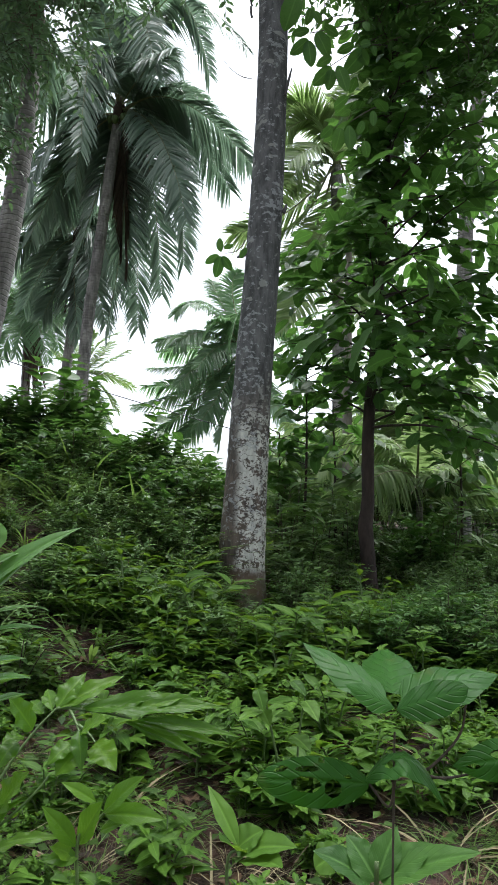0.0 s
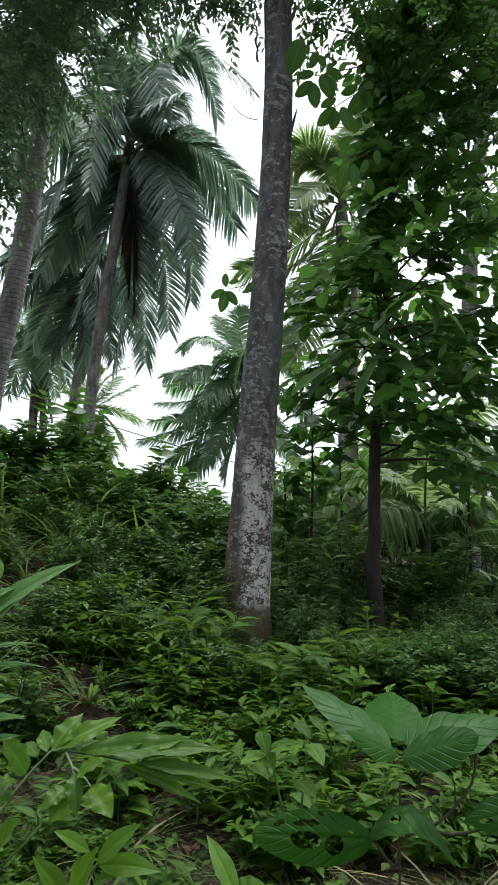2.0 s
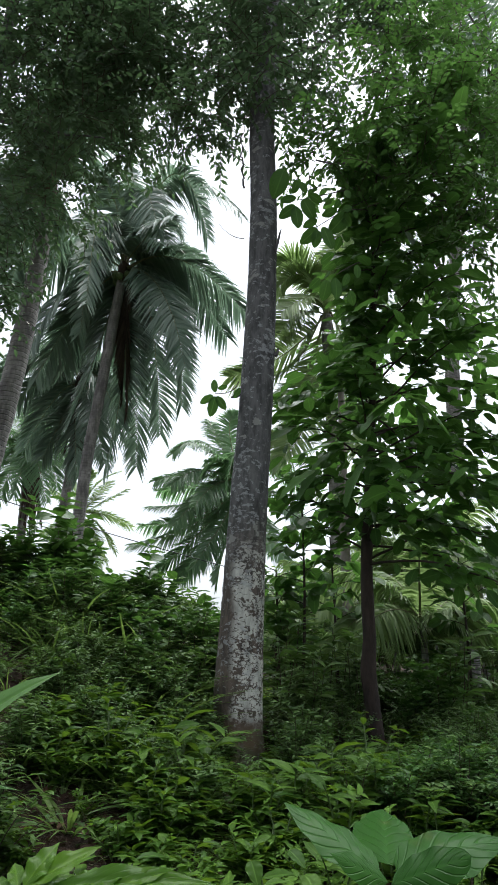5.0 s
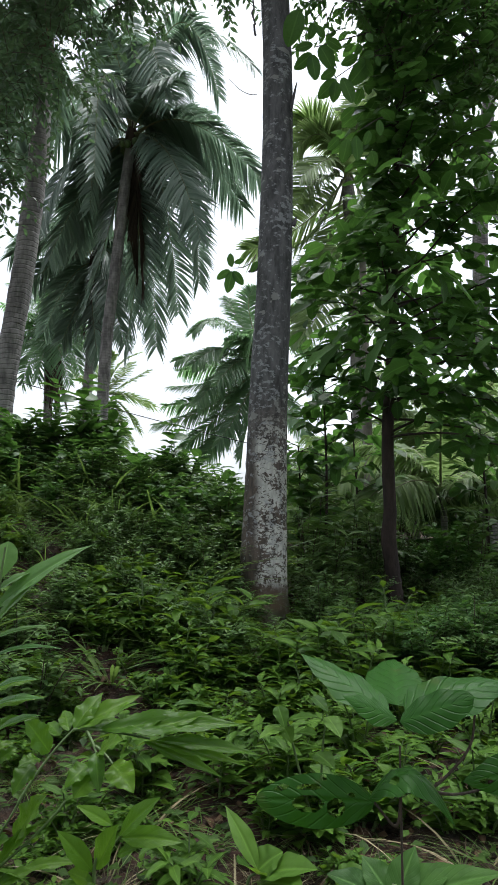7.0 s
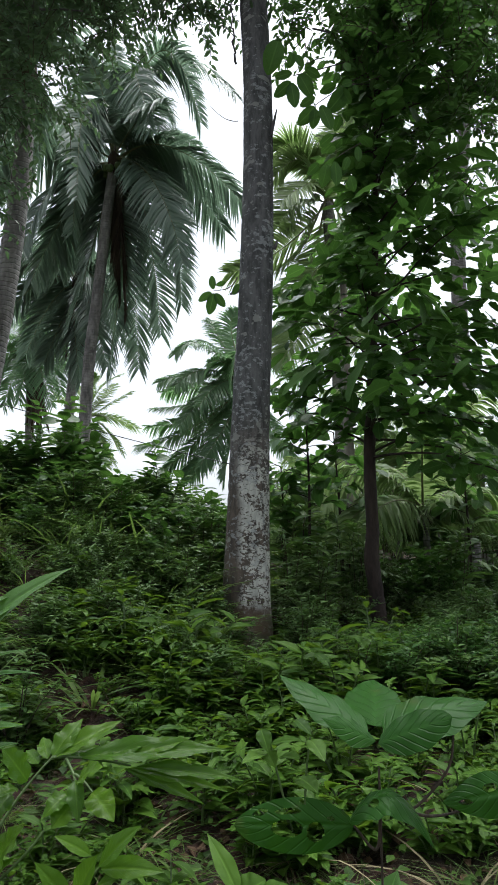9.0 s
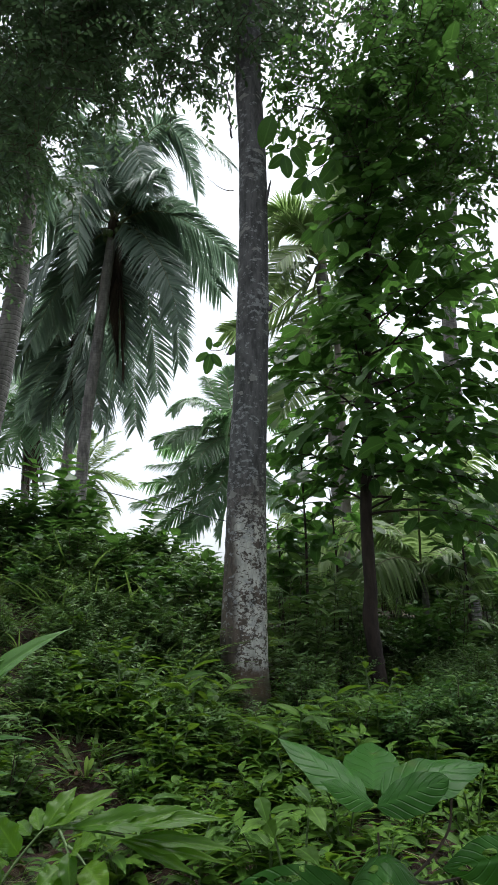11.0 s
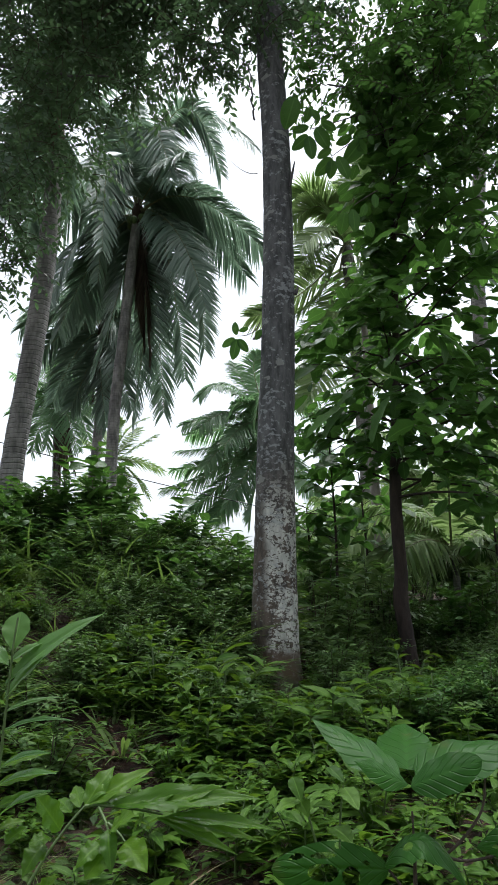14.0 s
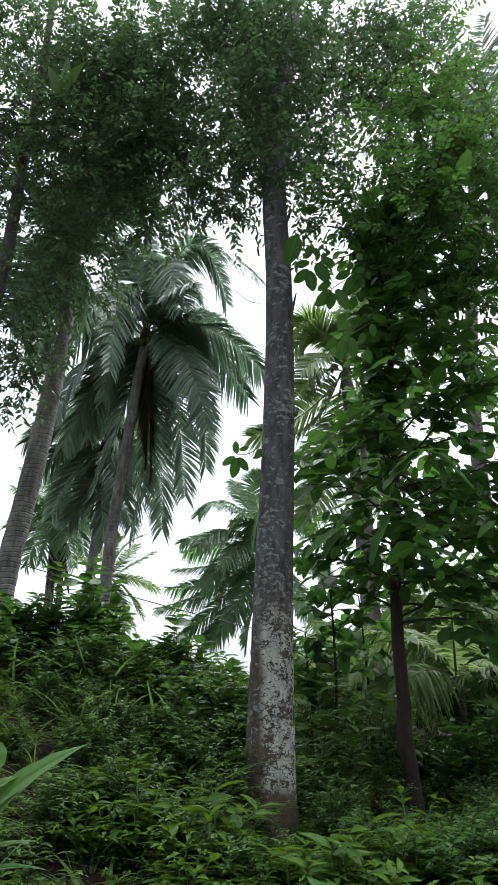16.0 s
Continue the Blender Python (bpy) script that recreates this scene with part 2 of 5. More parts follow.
LEAF_GRASS = leaf_material("grass_blade", (0.04, 0.085, 0.02), (0.13, 0.20, 0.05), (0.24, 0.38, 0.07), rough=0.5, thin=0.38, rib=0.2, gloss=0.2)
LEAF_GINGER = leaf_material("ginger_blade", (0.045, 0.12, 0.03), (0.11, 0.21, 0.055), (0.24, 0.48, 0.06), rough=0.3, thin=0.4, veins=22, rib=0.55, gloss=0.3)
LEAF_LOBED = leaf_material("lobed_leaf", (0.036, 0.095, 0.008), (0.095, 0.185, 0.012), (0.24, 0.48, 0.04), rough=0.3, thin=0.4, veins=8, rib=0.3, blotch=0.15, gloss=0.2)
LEAF_TARO = leaf_material("broad_glossy_leaf", (0.009, 0.042, 0.004), (0.022, 0.078, 0.007), (0.09, 0.30, 0.015), rough=0.42, thin=0.24, veins=7, rib=0.2, blotch=0.25, gloss=0.12, relief=0.5)
LEAF_BROAD = leaf_material("broad_shrub_leaf", (0.022, 0.065, 0.016), (0.075, 0.16, 0.035), (0.15, 0.32, 0.045), rough=0.38, thin=0.34, veins=8, rib=0.35, gloss=0.22)
LEAF_WEED = leaf_material("creeping_weed_leaf", (0.014, 0.036, 0.008), (0.055, 0.105, 0.018), (0.14, 0.24, 0.02), rough=0.5, thin=0.28, gloss=0.12)
STRAW = leaf_material("dry_straw", (0.16, 0.13, 0.07), (0.34, 0.30, 0.18), (0.3, 0.26, 0.12), rough=0.6, thin=0.2, rib=0.0, gloss=0.2)
DRY = leaf_material("dry_brown_grass", (0.035, 0.028, 0.018), (0.115, 0.093, 0.057), (0.15, 0.12, 0.06), rough=0.7, thin=0.2, rib=0.0, gloss=0.15)
LITTER = leaf_material("leaf_litter", (0.05, 0.03, 0.018), (0.15, 0.095, 0.055), (0.12, 0.07, 0.03), rough=0.8, thin=0.1, gloss=0.2)

# ---- mesh helpers ----
RNG = np.random.default_rng(7)


def unit(v):
    v = np.asarray(v, float)
    return v / np.maximum(np.linalg.norm(v, axis=-1, keepdims=True), 1e-9)


class Soup:
    """Collects vertices, quads and texture coordinates of one mesh."""

    def __init__(self):
        self.v, self.f, self.u, self.n = [], [], [], 0

    def add(self, v, f, u):
        self.v.append(np.asarray(v, float))
        self.f.append(np.asarray(f, int) + self.n)
        self.u.append(np.asarray(u, float))
        self.n += len(v)
        return self

    def mesh(self, name, material):
        me = bpy.data.meshes.new(name)
        v, f, u = np.concatenate(self.v), np.concatenate(self.f), np.concatenate(self.u)
        me.vertices.add(len(v))
        me.vertices.foreach_set("co", v.ravel())
        me.loops.add(f.size)
        me.loops.foreach_set("vertex_index", f.ravel().astype(np.int32))
        me.polygons.add(len(f))
        me.polygons.foreach_set("loop_start", np.arange(0, f.size, 4, dtype=np.int32))
        me.update(calc_edges=True)
        me.polygons.foreach_set("use_smooth", np.ones(len(f), bool))
        me.uv_layers.new(name="UVMap").data.foreach_set("uv", u[f.ravel()].ravel())
        me.materials.append(material)
        return me


def part(name, soup, material, parent=None, label=""):
    """One mesh object under a thing or under a part, or a thing of its own."""
    ob = new(name, soup.mesh(name, material) if isinstance(soup, Soup) else soup)
    if parent:
        ob.parent = parent
    if label:
        ob["label"] = label
    return ob


def thing(name, place, label, category, group="", kind=""):
    ob = new(name)
    ob.empty_display_size = 0.1
    ob.location = place
    return tagged(ob, label, category, group, kind)


def bezier(a, b, c, n):
    t = np.linspace(0, 1, n)[:, None]
    a, b, c = (np.asarray(p, float) for p in (a, b, c))
    return (1 - t) ** 2 * a + 2 * t * (1 - t) * b + t * t * c


def spline(points, n):
    """A smooth line through points (Catmull-Rom)."""
    p = np.asarray(points, float)
    p = np.vstack([2 * p[0] - p[1], p, 2 * p[-1] - p[-2]])
    out = []
    for s in np.linspace(0, len(p) - 3 - 1e-6, n):
        i, t = int(s), s - int(s)
        a, b, c, d = p[i : i + 4]
        out.append(0.5 * (2 * b + (c - a) * t + (2 * a - 5 * b + 4 * c - d) * t * t + (3 * b - a - 3 * c + d) * t**3))
    return np.array(out)


def tube(soup, line, radii, sides=8, rough=0.0):
    """A round stem along a line of points, with given radii."""
    line, k = np.asarray(line, float), len(line)
    radii = np.broadcast_to(np.interp(np.linspace(0, 1, k), np.linspace(0, 1, np.size(radii)), np.atleast_1d(radii)), (k,))
    ahead = unit(np.gradient(line, axis=0))
    ref = np.array([0.0, 1.0, 0.0]) if abs(ahead[0][1]) < 0.8 else np.array([1.0, 0, 0])
    s = unit(np.cross(ahead, ref))
    w = np.cross(s, ahead)
    a = np.linspace(0, 2 * np.pi, sides + 1)
    ring = np.cos(a)[None, :, None] * s[:, None] + np.sin(a)[None, :, None] * w[:, None]
    r = np.repeat(radii[:, None], sides + 1, 1)
    if rough:
        bumps = 1 + rough * RNG.normal(size=(k, sides + 1))
        bumps[:, -1] = bumps[:, 0]
        r = r * bumps
    v = (line[:, None] + ring * r[..., None]).reshape(-1, 3)
    i, j = np.meshgrid(np.arange(k - 1), np.arange(sides), indexing="ij")
    q = (i * (sides + 1) + j).ravel()
    f = np.stack([q, q + 1, q + sides + 2, q + sides + 1], 1)
    u = np.stack([np.tile(np.linspace(0, 1, sides + 1), k), np.repeat(np.linspace(0, 1, k), sides + 1)], 1)
    return soup.add(v, f, u)


def outline(shape, v):
    """Half width of a leaf along its length, 0 to 1."""
    if shape == "ovate":
        return np.sin(np.pi * np.clip(v, 0, 1) ** 0.72) ** 0.85
    if shape == "elliptic":
        return np.sin(np.pi * np.clip(v, 0, 1) ** 0.98) ** 0.55
    if shape == "obovate":
        return np.sin(np.pi * np.clip(v, 0, 1) ** 1.25) ** 0.75
    if shape == "lance":
        return np.sin(np.pi * np.clip(v, 0, 1) ** 0.85) ** 1.05
    if shape == "blade":
        return np.minimum(1, (v * 7) ** 0.6) * (1 - v**2.2) ** 0.9
    return np.minimum(1, (v * 12) ** 0.5) * (1 - v) ** 0.5


def leaf_grid(shape, nl, fold=0.25, droop=0.25, wave=0.0, ratio=0.45, seed=0):
    """A leaf of length 1 along +y in its own frame: vertices, quads, texture coordinates. z is its upper side."""
    rng = np.random.default_rng(seed)
    v = np.linspace(0, 1, nl + 1)
    if shape == "elliptic":
        v = (1 - np.cos(np.pi * v)) / 2
    half = outline(shape, v) * ratio / 2
    half[0] = max(half[0], 0.008)
    half[-1] = 0.003
    side = np.array([-1.0, 0.0, 1.0])
    x = half[:, None] * side
    lift = np.abs(x) * fold + wave * half[:, None] * np.sin(v[:, None] * 17 + side * 2 + rng.uniform(0, 6)) * np.abs(side)
    z = -droop * (v[:, None] ** 2) + lift
    y = v[:, None] * (1 - 0.25 * abs(droop)) + 0 * x
    co = np.stack([x, y, z], -1).reshape(-1, 3)
    i, j = np.meshgrid(np.arange(nl), np.arange(2), indexing="ij")
    q = (i * 3 + j).ravel()
    f = np.stack([q, q + 1, q + 4, q + 3], 1)
    uv = np.stack([np.tile((side + 1) / 2, nl + 1), np.repeat(v, 3)], 1)
    return co, f, uv


def cloud(soup, grid, place, ahead, above, size):
    """Many leaves from one grid: places, directions, upper sides, lengths."""
    co, f, uv = grid
    place, d = np.asarray(place, float), unit(ahead)
    s = unit(np.cross(d, above))
    z = np.cross(s, d)
    size = np.broadcast_to(size, (len(place),))
    v = place[:, None] + size[:, None, None] * (co[None, :, :1] * s[:, None] + co[None, :, 1:2] * d[:, None] + co[None, :, 2:] * z[:, None])
    n, k = len(place), len(co)
    ff = (f[None] + (np.arange(n) * k)[:, None, None]).reshape(-1, 4)
    return soup.add(v.reshape(-1, 3), ff, np.tile(uv, (n, 1)))


def spread(n):
    return unit(RNG.normal(size=(n, 3)))


def blade(soup, base, tip, width, rise=0.1, up=(0, 0, 1), shape="ovate", fold=0.2, wave=0.05, nl=14, nw=4, holes=(), twist=0.0):
    """One large leaf from its base to its tip, arched by rise, with a raised or sunken midrib, wavy margins and bitten holes."""
    base, tip, up = (np.asarray(p, float) for p in (base, tip, up))
    span = tip - base
    size = np.linalg.norm(span)
    line = bezier(base, base + span * 0.45 + up * rise * size, tip, nl + 1)
    d = unit(np.gradient(line, axis=0))
    s = unit(np.cross(d, up))
    z = np.cross(s, d)
    v = np.linspace(0, 1, nl + 1)
    half = outline(shape, v) * width / 2
    half[0], half[-1] = max(half[0], 0.006 * size), 0.002 * size
    a = np.linspace(-1, 1, 2 * nw + 1)
    turn = twist * v[:, None]
    off = half[:, None] * a
    phase = RNG.uniform(0, 6)
    lift = np.abs(off) * fold + wave * half[:, None] * a**2 * np.sin(v[:, None] * 20 + phase + a * 1.5) - 0.02 * size * np.exp(-((a / 0.12) ** 2)) * (half[:, None] / (width / 2 + 1e-9))
    co = line[:, None] + s[:, None] * (off * np.cos(turn) - lift * np.sin(turn))[..., None] + z[:, None] * (lift * np.cos(turn) + off * np.sin(turn))[..., None]
    k = 2 * nw + 1
    i, j = np.meshgrid(np.arange(nl), np.arange(k - 1), indexing="ij")
    keep = np.ones(i.shape, bool)
    for hv, ha, rv, ra in holes:
        keep &= (((i + 0.5) / nl - hv) / rv) ** 2 + (((j + 0.5) / nw - 1 - ha) / ra) ** 2 > 1
    q = (i * k + j)[keep].ravel()
    f = np.stack([q, q + 1, q + k + 1, q + k], 1)
    uv = np.stack([np.tile((a + 1) / 2, nl + 1), np.repeat(v, k)], 1)
    return soup.add(co.reshape(-1, 3), f, uv)


# ---- ground ----
def smooth(a, b, v):
    t = np.clip((np.asarray(v, float) - a) / (b - a), 0, 1)
    return t * t * (3 - 2 * t)


def ground_height(x, y):
    """A slope that climbs away from the path, with a higher bank on its left side."""
    x, y = np.asarray(x, float), np.asarray(y, float)
    z = 0.80 * smooth(-0.5, 7.5, y) + 0.10 * np.clip(y - 4, 0, 30) * 0.9
    z = z + 0.75 * smooth(0.3, -2.2, x) * smooth(3.4, 6.6, y) * (1 - 0.6 * smooth(14, 30, y))
    z = z - 0.2 * smooth(4.7, 6.2, y) * smooth(-1.6, -0.3, x) * (1 - smooth(9, 14, y))
    z = z - 0.4 * smooth(0.8, 2.6, x) * smooth(7.5, 12, y) * (1 - smooth(30, 60, y))
    z = z + 0.05 * np.sin(1.7 * x + 0.6 * y) * np.cos(1.3 * y - 0.5 * x) + 0.025 * np.sin(5.1 * x + 1.3) * np.sin(4.3 * y)
    return z


def on_ground(x, y, dz=0.0):
    return (float(x), float(y), float(ground_height(x, y)) + dz)


def build_ground():
    s = Soup()
    xs = np.concatenate([-np.geomspace(400, 6, 24), np.linspace(-5.8, 5.8, 110), np.geomspace(6, 400, 24)])
    ys = np.concatenate([-np.geomspace(300, 2, 16), np.linspace(-1.8, 12, 140), np.geomspace(12.2, 600, 40)])
    gx, gy = np.meshgrid(xs, ys)
    gz = ground_height(gx, gy) + RNG.normal(size=gx.shape) * 0.012 * (np.abs(gx) < 6)
    k = len(xs)
    i, j = np.meshgrid(np.arange(len(ys) - 1), np.arange(k - 1), indexing="ij")
    q = (i * k + j).ravel()
    s.add(np.stack([gx, gy, gz], -1).reshape(-1, 3), np.stack([q, q + 1, q + k + 1, q + k], 1), np.stack([gx, gy], -1).reshape(-1, 2))
    ob = part("ground", s, SOIL)
    tagged(ob, "sloping red-brown forest soil with litter and weeds", "ground", kind="structure")


build_ground()


# ---- the large tree ----
def main_tree():
    foot = (-0.05, 6.30, 0.79)
    tree = thing("forest_tree", foot, "tall grey tree trunk with pale lichen plates, small-leaved crown", "tree")
    line = [(-0.05, 6.30, 0.66), (-0.05, 6.30, 1.35), (-0.03, 6.30, 2.14), (-0.01, 6.30, 2.96), (0.04, 6.30, 4.11), (0.07, 6.30, 5.31), (0.07, 6.30, 6.59), (0.03, 6.35, 7.97), (0.14, 6.50, 9.79), (0.35, 6.70, 11.91), (0.63, 6.90, 15.66)]
    rel = np.array(line) - np.array(foot)
    s = Soup()
    p = spline(rel, 120)
    z = p[:, 2]
    r = np.interp(z, [-0.15, 0.05, 0.35, 1.2, 2.0, 3.2, 5.0, 6.0, 7.0, 9.5, 13.0], [0.29, 0.25, 0.226, 0.20, 0.186, 0.172, 0.155, 0.15, 0.15, 0.13, 0.07])
    tube(s, p, r, 40, 0.012)
    # root flares
    for a in (1.9, 3.3, 4.6):
        d = np.array([np.cos(a), np.sin(a), 0])
        tube(s, bezier(d * 0.13 + (0, 0, 0.45), d * 0.2 + (0, 0, 0.1), d * 0.46 + (0, 0, -0.12), 9), [0.05, 0.07, 0.03], 10, 0.03)
    part("trunk", s, BARK_MAIN, tree)
    # stubs and the broken twig
    for a, b, c, r0 in (((-0.14, 6.20, 4.21), (-0.16, 6.10, 4.15), (-0.20, 6.05, 4.11), 0.028), ((0.21, 6.20, 5.90), (0.24, 6.20, 6.09), (0.27, 6.20, 6.21), 0.016), ((0.23, 6.20, 4.65), (0.25, 6.20, 4.70), (0.26, 6.20, 4.74), 0.02)):
        s = Soup()
        tube(s, bezier(a, b, c, 6) - np.array(foot), [r0, r0 * 0.9, r0 * 0.3], 8, 0.06)
        part("branch_stub", s, BARK_GREY, tree)
    s = Soup()
    tube(s, bezier((-0.14, 6.30, 6.15), (-0.28, 6.20, 6.06), (-0.42, 6.10, 6.19), 8) - np.array(foot), [0.005, 0.002], 5)
    part("dead_twig", s, TWIG, tree)
    return tree, np.array(foot)


SMALL_LEAF = leaf_grid("lance", 3, 0.2, 0.18, ratio=0.42, seed=1)
ROUND_LEAF = leaf_grid("ovate", 4, 0.2, 0.2, 0.05, ratio=0.55, seed=2)
SCRAP_LEAF = leaf_grid("ovate", 2, 0.2, 0.2, 0.0, ratio=0.62, seed=3)


def spray_crown(tree, origin, clumps, material, leaf=0.075, grid=SMALL_LEAF, label="", flat=0.6, limbs=None, limb_material=None, dense=1.0, top=1.0):
    """A crown of leafy twigs: each clump (centre, radius across, radius up, twigs) is filled with arching sprays of alternate leaves."""
    leaves, twigs = Soup(), Soup()
    for centre, rx, rz, count in clumps:
        c = np.array(centre) - origin
        # the upper crown is fuller
        for _ in range(int(count * dense * (top if centre[2] > 9.3 else 1.0))):
            o = RNG.normal(size=3) * (rx, rx, rz) * 0.62
            a = c + o
            d = unit(unit(o + (0, 0, 0.02)) * 0.7 + RNG.normal(size=3) * (0.7, 0.7, flat * 0.6) + (0, 0, -0.1))
            size = RNG.uniform(0.25, 0.6)
            b = a + d * size * 0.5 + (0, 0, 0.05)
            e = a + d * size + (0, 0, -0.12 * size)
            k = int(RNG.integers(9, 17))
            line = bezier(a, b, e, k)
            tube(twigs, line[:: max(1, k // 4)], [0.006, 0.002], 3)
            ahead = unit(np.gradient(line, axis=0))
            side = unit(np.cross(ahead, (0, 0, 1))) * np.where(np.arange(k) % 2, 1, -1)[:, None]
            look_dir = ahead * 0.6 + side * 0.9 + RNG.normal(size=(k, 3)) * 0.25 + (0, 0, -0.25)
            cloud(leaves, grid, line, look_dir, (0, 0, 1) + RNG.normal(size=(k, 3)) * 0.45, leaf * RNG.uniform(0.65, 1.2, k))
    part("crown", leaves, material, tree, label)
    part("twig_work", twigs, TWIG, tree)
    for a, b, c, r0 in limbs or ():
        s = Soup()
        line = bezier(np.array(a) - origin, np.array(b) - origin, np.array(c) - origin, 16)
        line[1:-1] += RNG.normal(size=(14, 3)) * 0.02
        tube(s, line, [r0, r0 * 0.7, r0 * 0.3], 10, 0.03)
        part("limb", s, limb_material or BARK_GREY, tree)


tree, foot = main_tree()
spray_crown(tree, foot, [
    ((-0.59, 6.40, 8.05), 0.42, 0.30, 46), ((-1.02, 6.40, 7.87), 0.3, 0.25, 22), ((-0.32, 6.60, 8.84), 0.4, 0.3, 40), ((-0.52, 7.00, 10.09), 0.6, 0.4, 60),
    ((-0.74, 7.20, 11.76), 0.5, 0.5, 50), ((-0.11, 7.40, 11.59), 0.6, 0.6, 90), ((0.33, 7.20, 10.29), 0.4, 0.5, 50), ((0.62, 7.00, 8.92), 0.35, 0.35, 42),
    ((1.06, 7.40, 10.88), 0.5, 0.5, 60), ((1.34, 7.60, 12.63), 0.6, 0.5, 60), ((2.01, 7.60, 12.59), 0.4, 0.5, 46), ((-0.01, 7.80, 13.94), 0.8, 0.6, 90),
    ((-1.87, 7.80, 13.74), 0.6, 0.5, 60), ((-0.00, 5.90, 8.25), 0.28, 0.35, 34), ((-0.07, 5.90, 9.25), 0.35, 0.4, 50), ((0.23, 5.90, 10.22), 0.4, 0.4, 46), ((-0.33, 6.20, 11.70), 0.5, 0.4, 46), ((-0.94, 6.80, 12.14), 0.4, 0.4, 40), ((2.61, 8.00, 13.14), 0.4, 0.5, 40), ((1.86, 7.40, 10.96), 0.4, 0.35, 50), ((1.70, 8.50, 17.97), 1.2, 0.8, 130), ((-1.01, 8.50, 19.06), 1.4, 0.8, 160),
], LEAF_CANOPY, 0.10, dense=1.7, top=1.25, limbs=[
    ((0.20, 6.60, 10.38), (0.51, 6.70, 11.24), (1.00, 6.90, 12.46), 0.075), ((0.04, 6.40, 8.31), (-0.32, 6.50, 8.94), (-0.72, 6.70, 9.29), 0.035),
    ((0.05, 6.40, 8.71), (0.46, 6.70, 9.35), (1.07, 7.00, 10.13), 0.04), ((0.16, 6.50, 10.13), (-0.26, 6.80, 11.30), (-0.95, 7.20, 12.47), 0.05),
    ((-0.16, 6.30, 6.84), (-0.21, 6.30, 7.12), (-0.19, 6.40, 8.03), 0.012),
])


# the canopy tree that reaches in from the side
def side_tree():
    base = on_ground(-4.6, 7.4)
    tree = thing("canopy_tree", base, "slim grey tree with a dark overhanging small-leaved crown", "tree")
    o = np.array(base)
    s = Soup()
    tube(s, spline(np.array([base, (-3.56, 7.40, 3.89), (-3.88, 7.40, 6.28), (-3.81, 7.40, 7.68), (-3.84, 7.40, 9.86), (-3.88, 7.50, 12.21), (-4.27, 7.80, 17.91)]) - o, 60), [0.14, 0.11, 0.09, 0.075, 0.04], 14, 0.02)
    part("trunk", s, BARK_GREY, tree)
    spray_crown(tree, o, [
        ((-4.28, 7.40, 12.52), 0.7, 0.5, 90), ((-2.88, 7.20, 11.88), 0.6, 0.5, 100), ((-1.94, 7.00, 11.02), 0.45, 0.5, 90), ((-3.72, 7.20, 10.48), 0.6, 0.45, 90),
        ((-2.68, 7.00, 9.61), 0.6, 0.5, 120), ((-1.70, 6.80, 9.34), 0.4, 0.4, 80), ((-3.04, 7.20, 8.61), 0.55, 0.45, 100), ((-2.22, 7.00, 8.29), 0.5, 0.4, 55),
        ((-2.82, 7.40, 7.65), 0.5, 0.4, 80), ((-3.23, 7.20, 7.03), 0.32, 0.35, 46), ((-3.23, 7.00, 6.02), 0.32, 0.35, 40),
        ((-3.21, 7.00, 5.45), 0.22, 0.2, 16), ((-4.10, 7.20, 6.69), 0.5, 0.5, 60), ((-4.52, 7.40, 8.97), 0.5, 0.6, 60), ((-4.49, 8.00, 17.30), 1.2, 0.8, 160), ((-6.11, 7.80, 12.75), 0.9, 0.8, 100),
        ((-2.24, 7.30, 9.04), 0.4, 0.35, 46), ((-1.80, 7.30, 8.38), 0.35, 0.3, 36), ((-1.55, 7.20, 10.28), 0.4, 0.35, 40), ((-4.09, 7.40, 9.52), 0.4, 0.4, 40), ((-1.22, 6.90, 9.10), 0.3, 0.3, 40), ((-2.59, 7.20, 10.80), 0.5, 0.4, 70),
    ], LEAF_CANOPY, 0.11, dense=1.15, top=1.75, limbs=[
        ((-3.82, 7.40, 9.75), (-3.29, 7.30, 10.33), (-2.02, 7.00, 9.81), 0.035), ((-3.83, 7.40, 8.94), (-3.31, 7.30, 8.51), (-2.05, 7.00, 8.18), 0.03),
        ((-3.88, 7.50, 11.51), (-3.26, 7.40, 12.18), (-1.99, 7.10, 11.42), 0.035), ((-3.81, 7.40, 7.78), (-3.43, 7.20, 6.85), (-3.19, 7.00, 5.77), 0.016),
    ])
    # a few fresh yellow-green leaves near the light
    for b, t in (((-2.90, 6.20, 9.62), (-2.61, 6.20, 10.23)), ((-2.80, 6.20, 9.61), (-2.87, 6.20, 10.36)), ((-2.87, 6.20, 9.58), (-3.15, 6.25, 10.23))):
        s = Soup()
        blade(s, np.array(b) - o, np.array(t) - o, 0.16, 0.08, (0, -0.8, -0.6), "ovate", nl=8, nw=3)
        part("leaf", s, LEAF_LOBED, tree, "fresh yellow-green leaf")


side_tree()


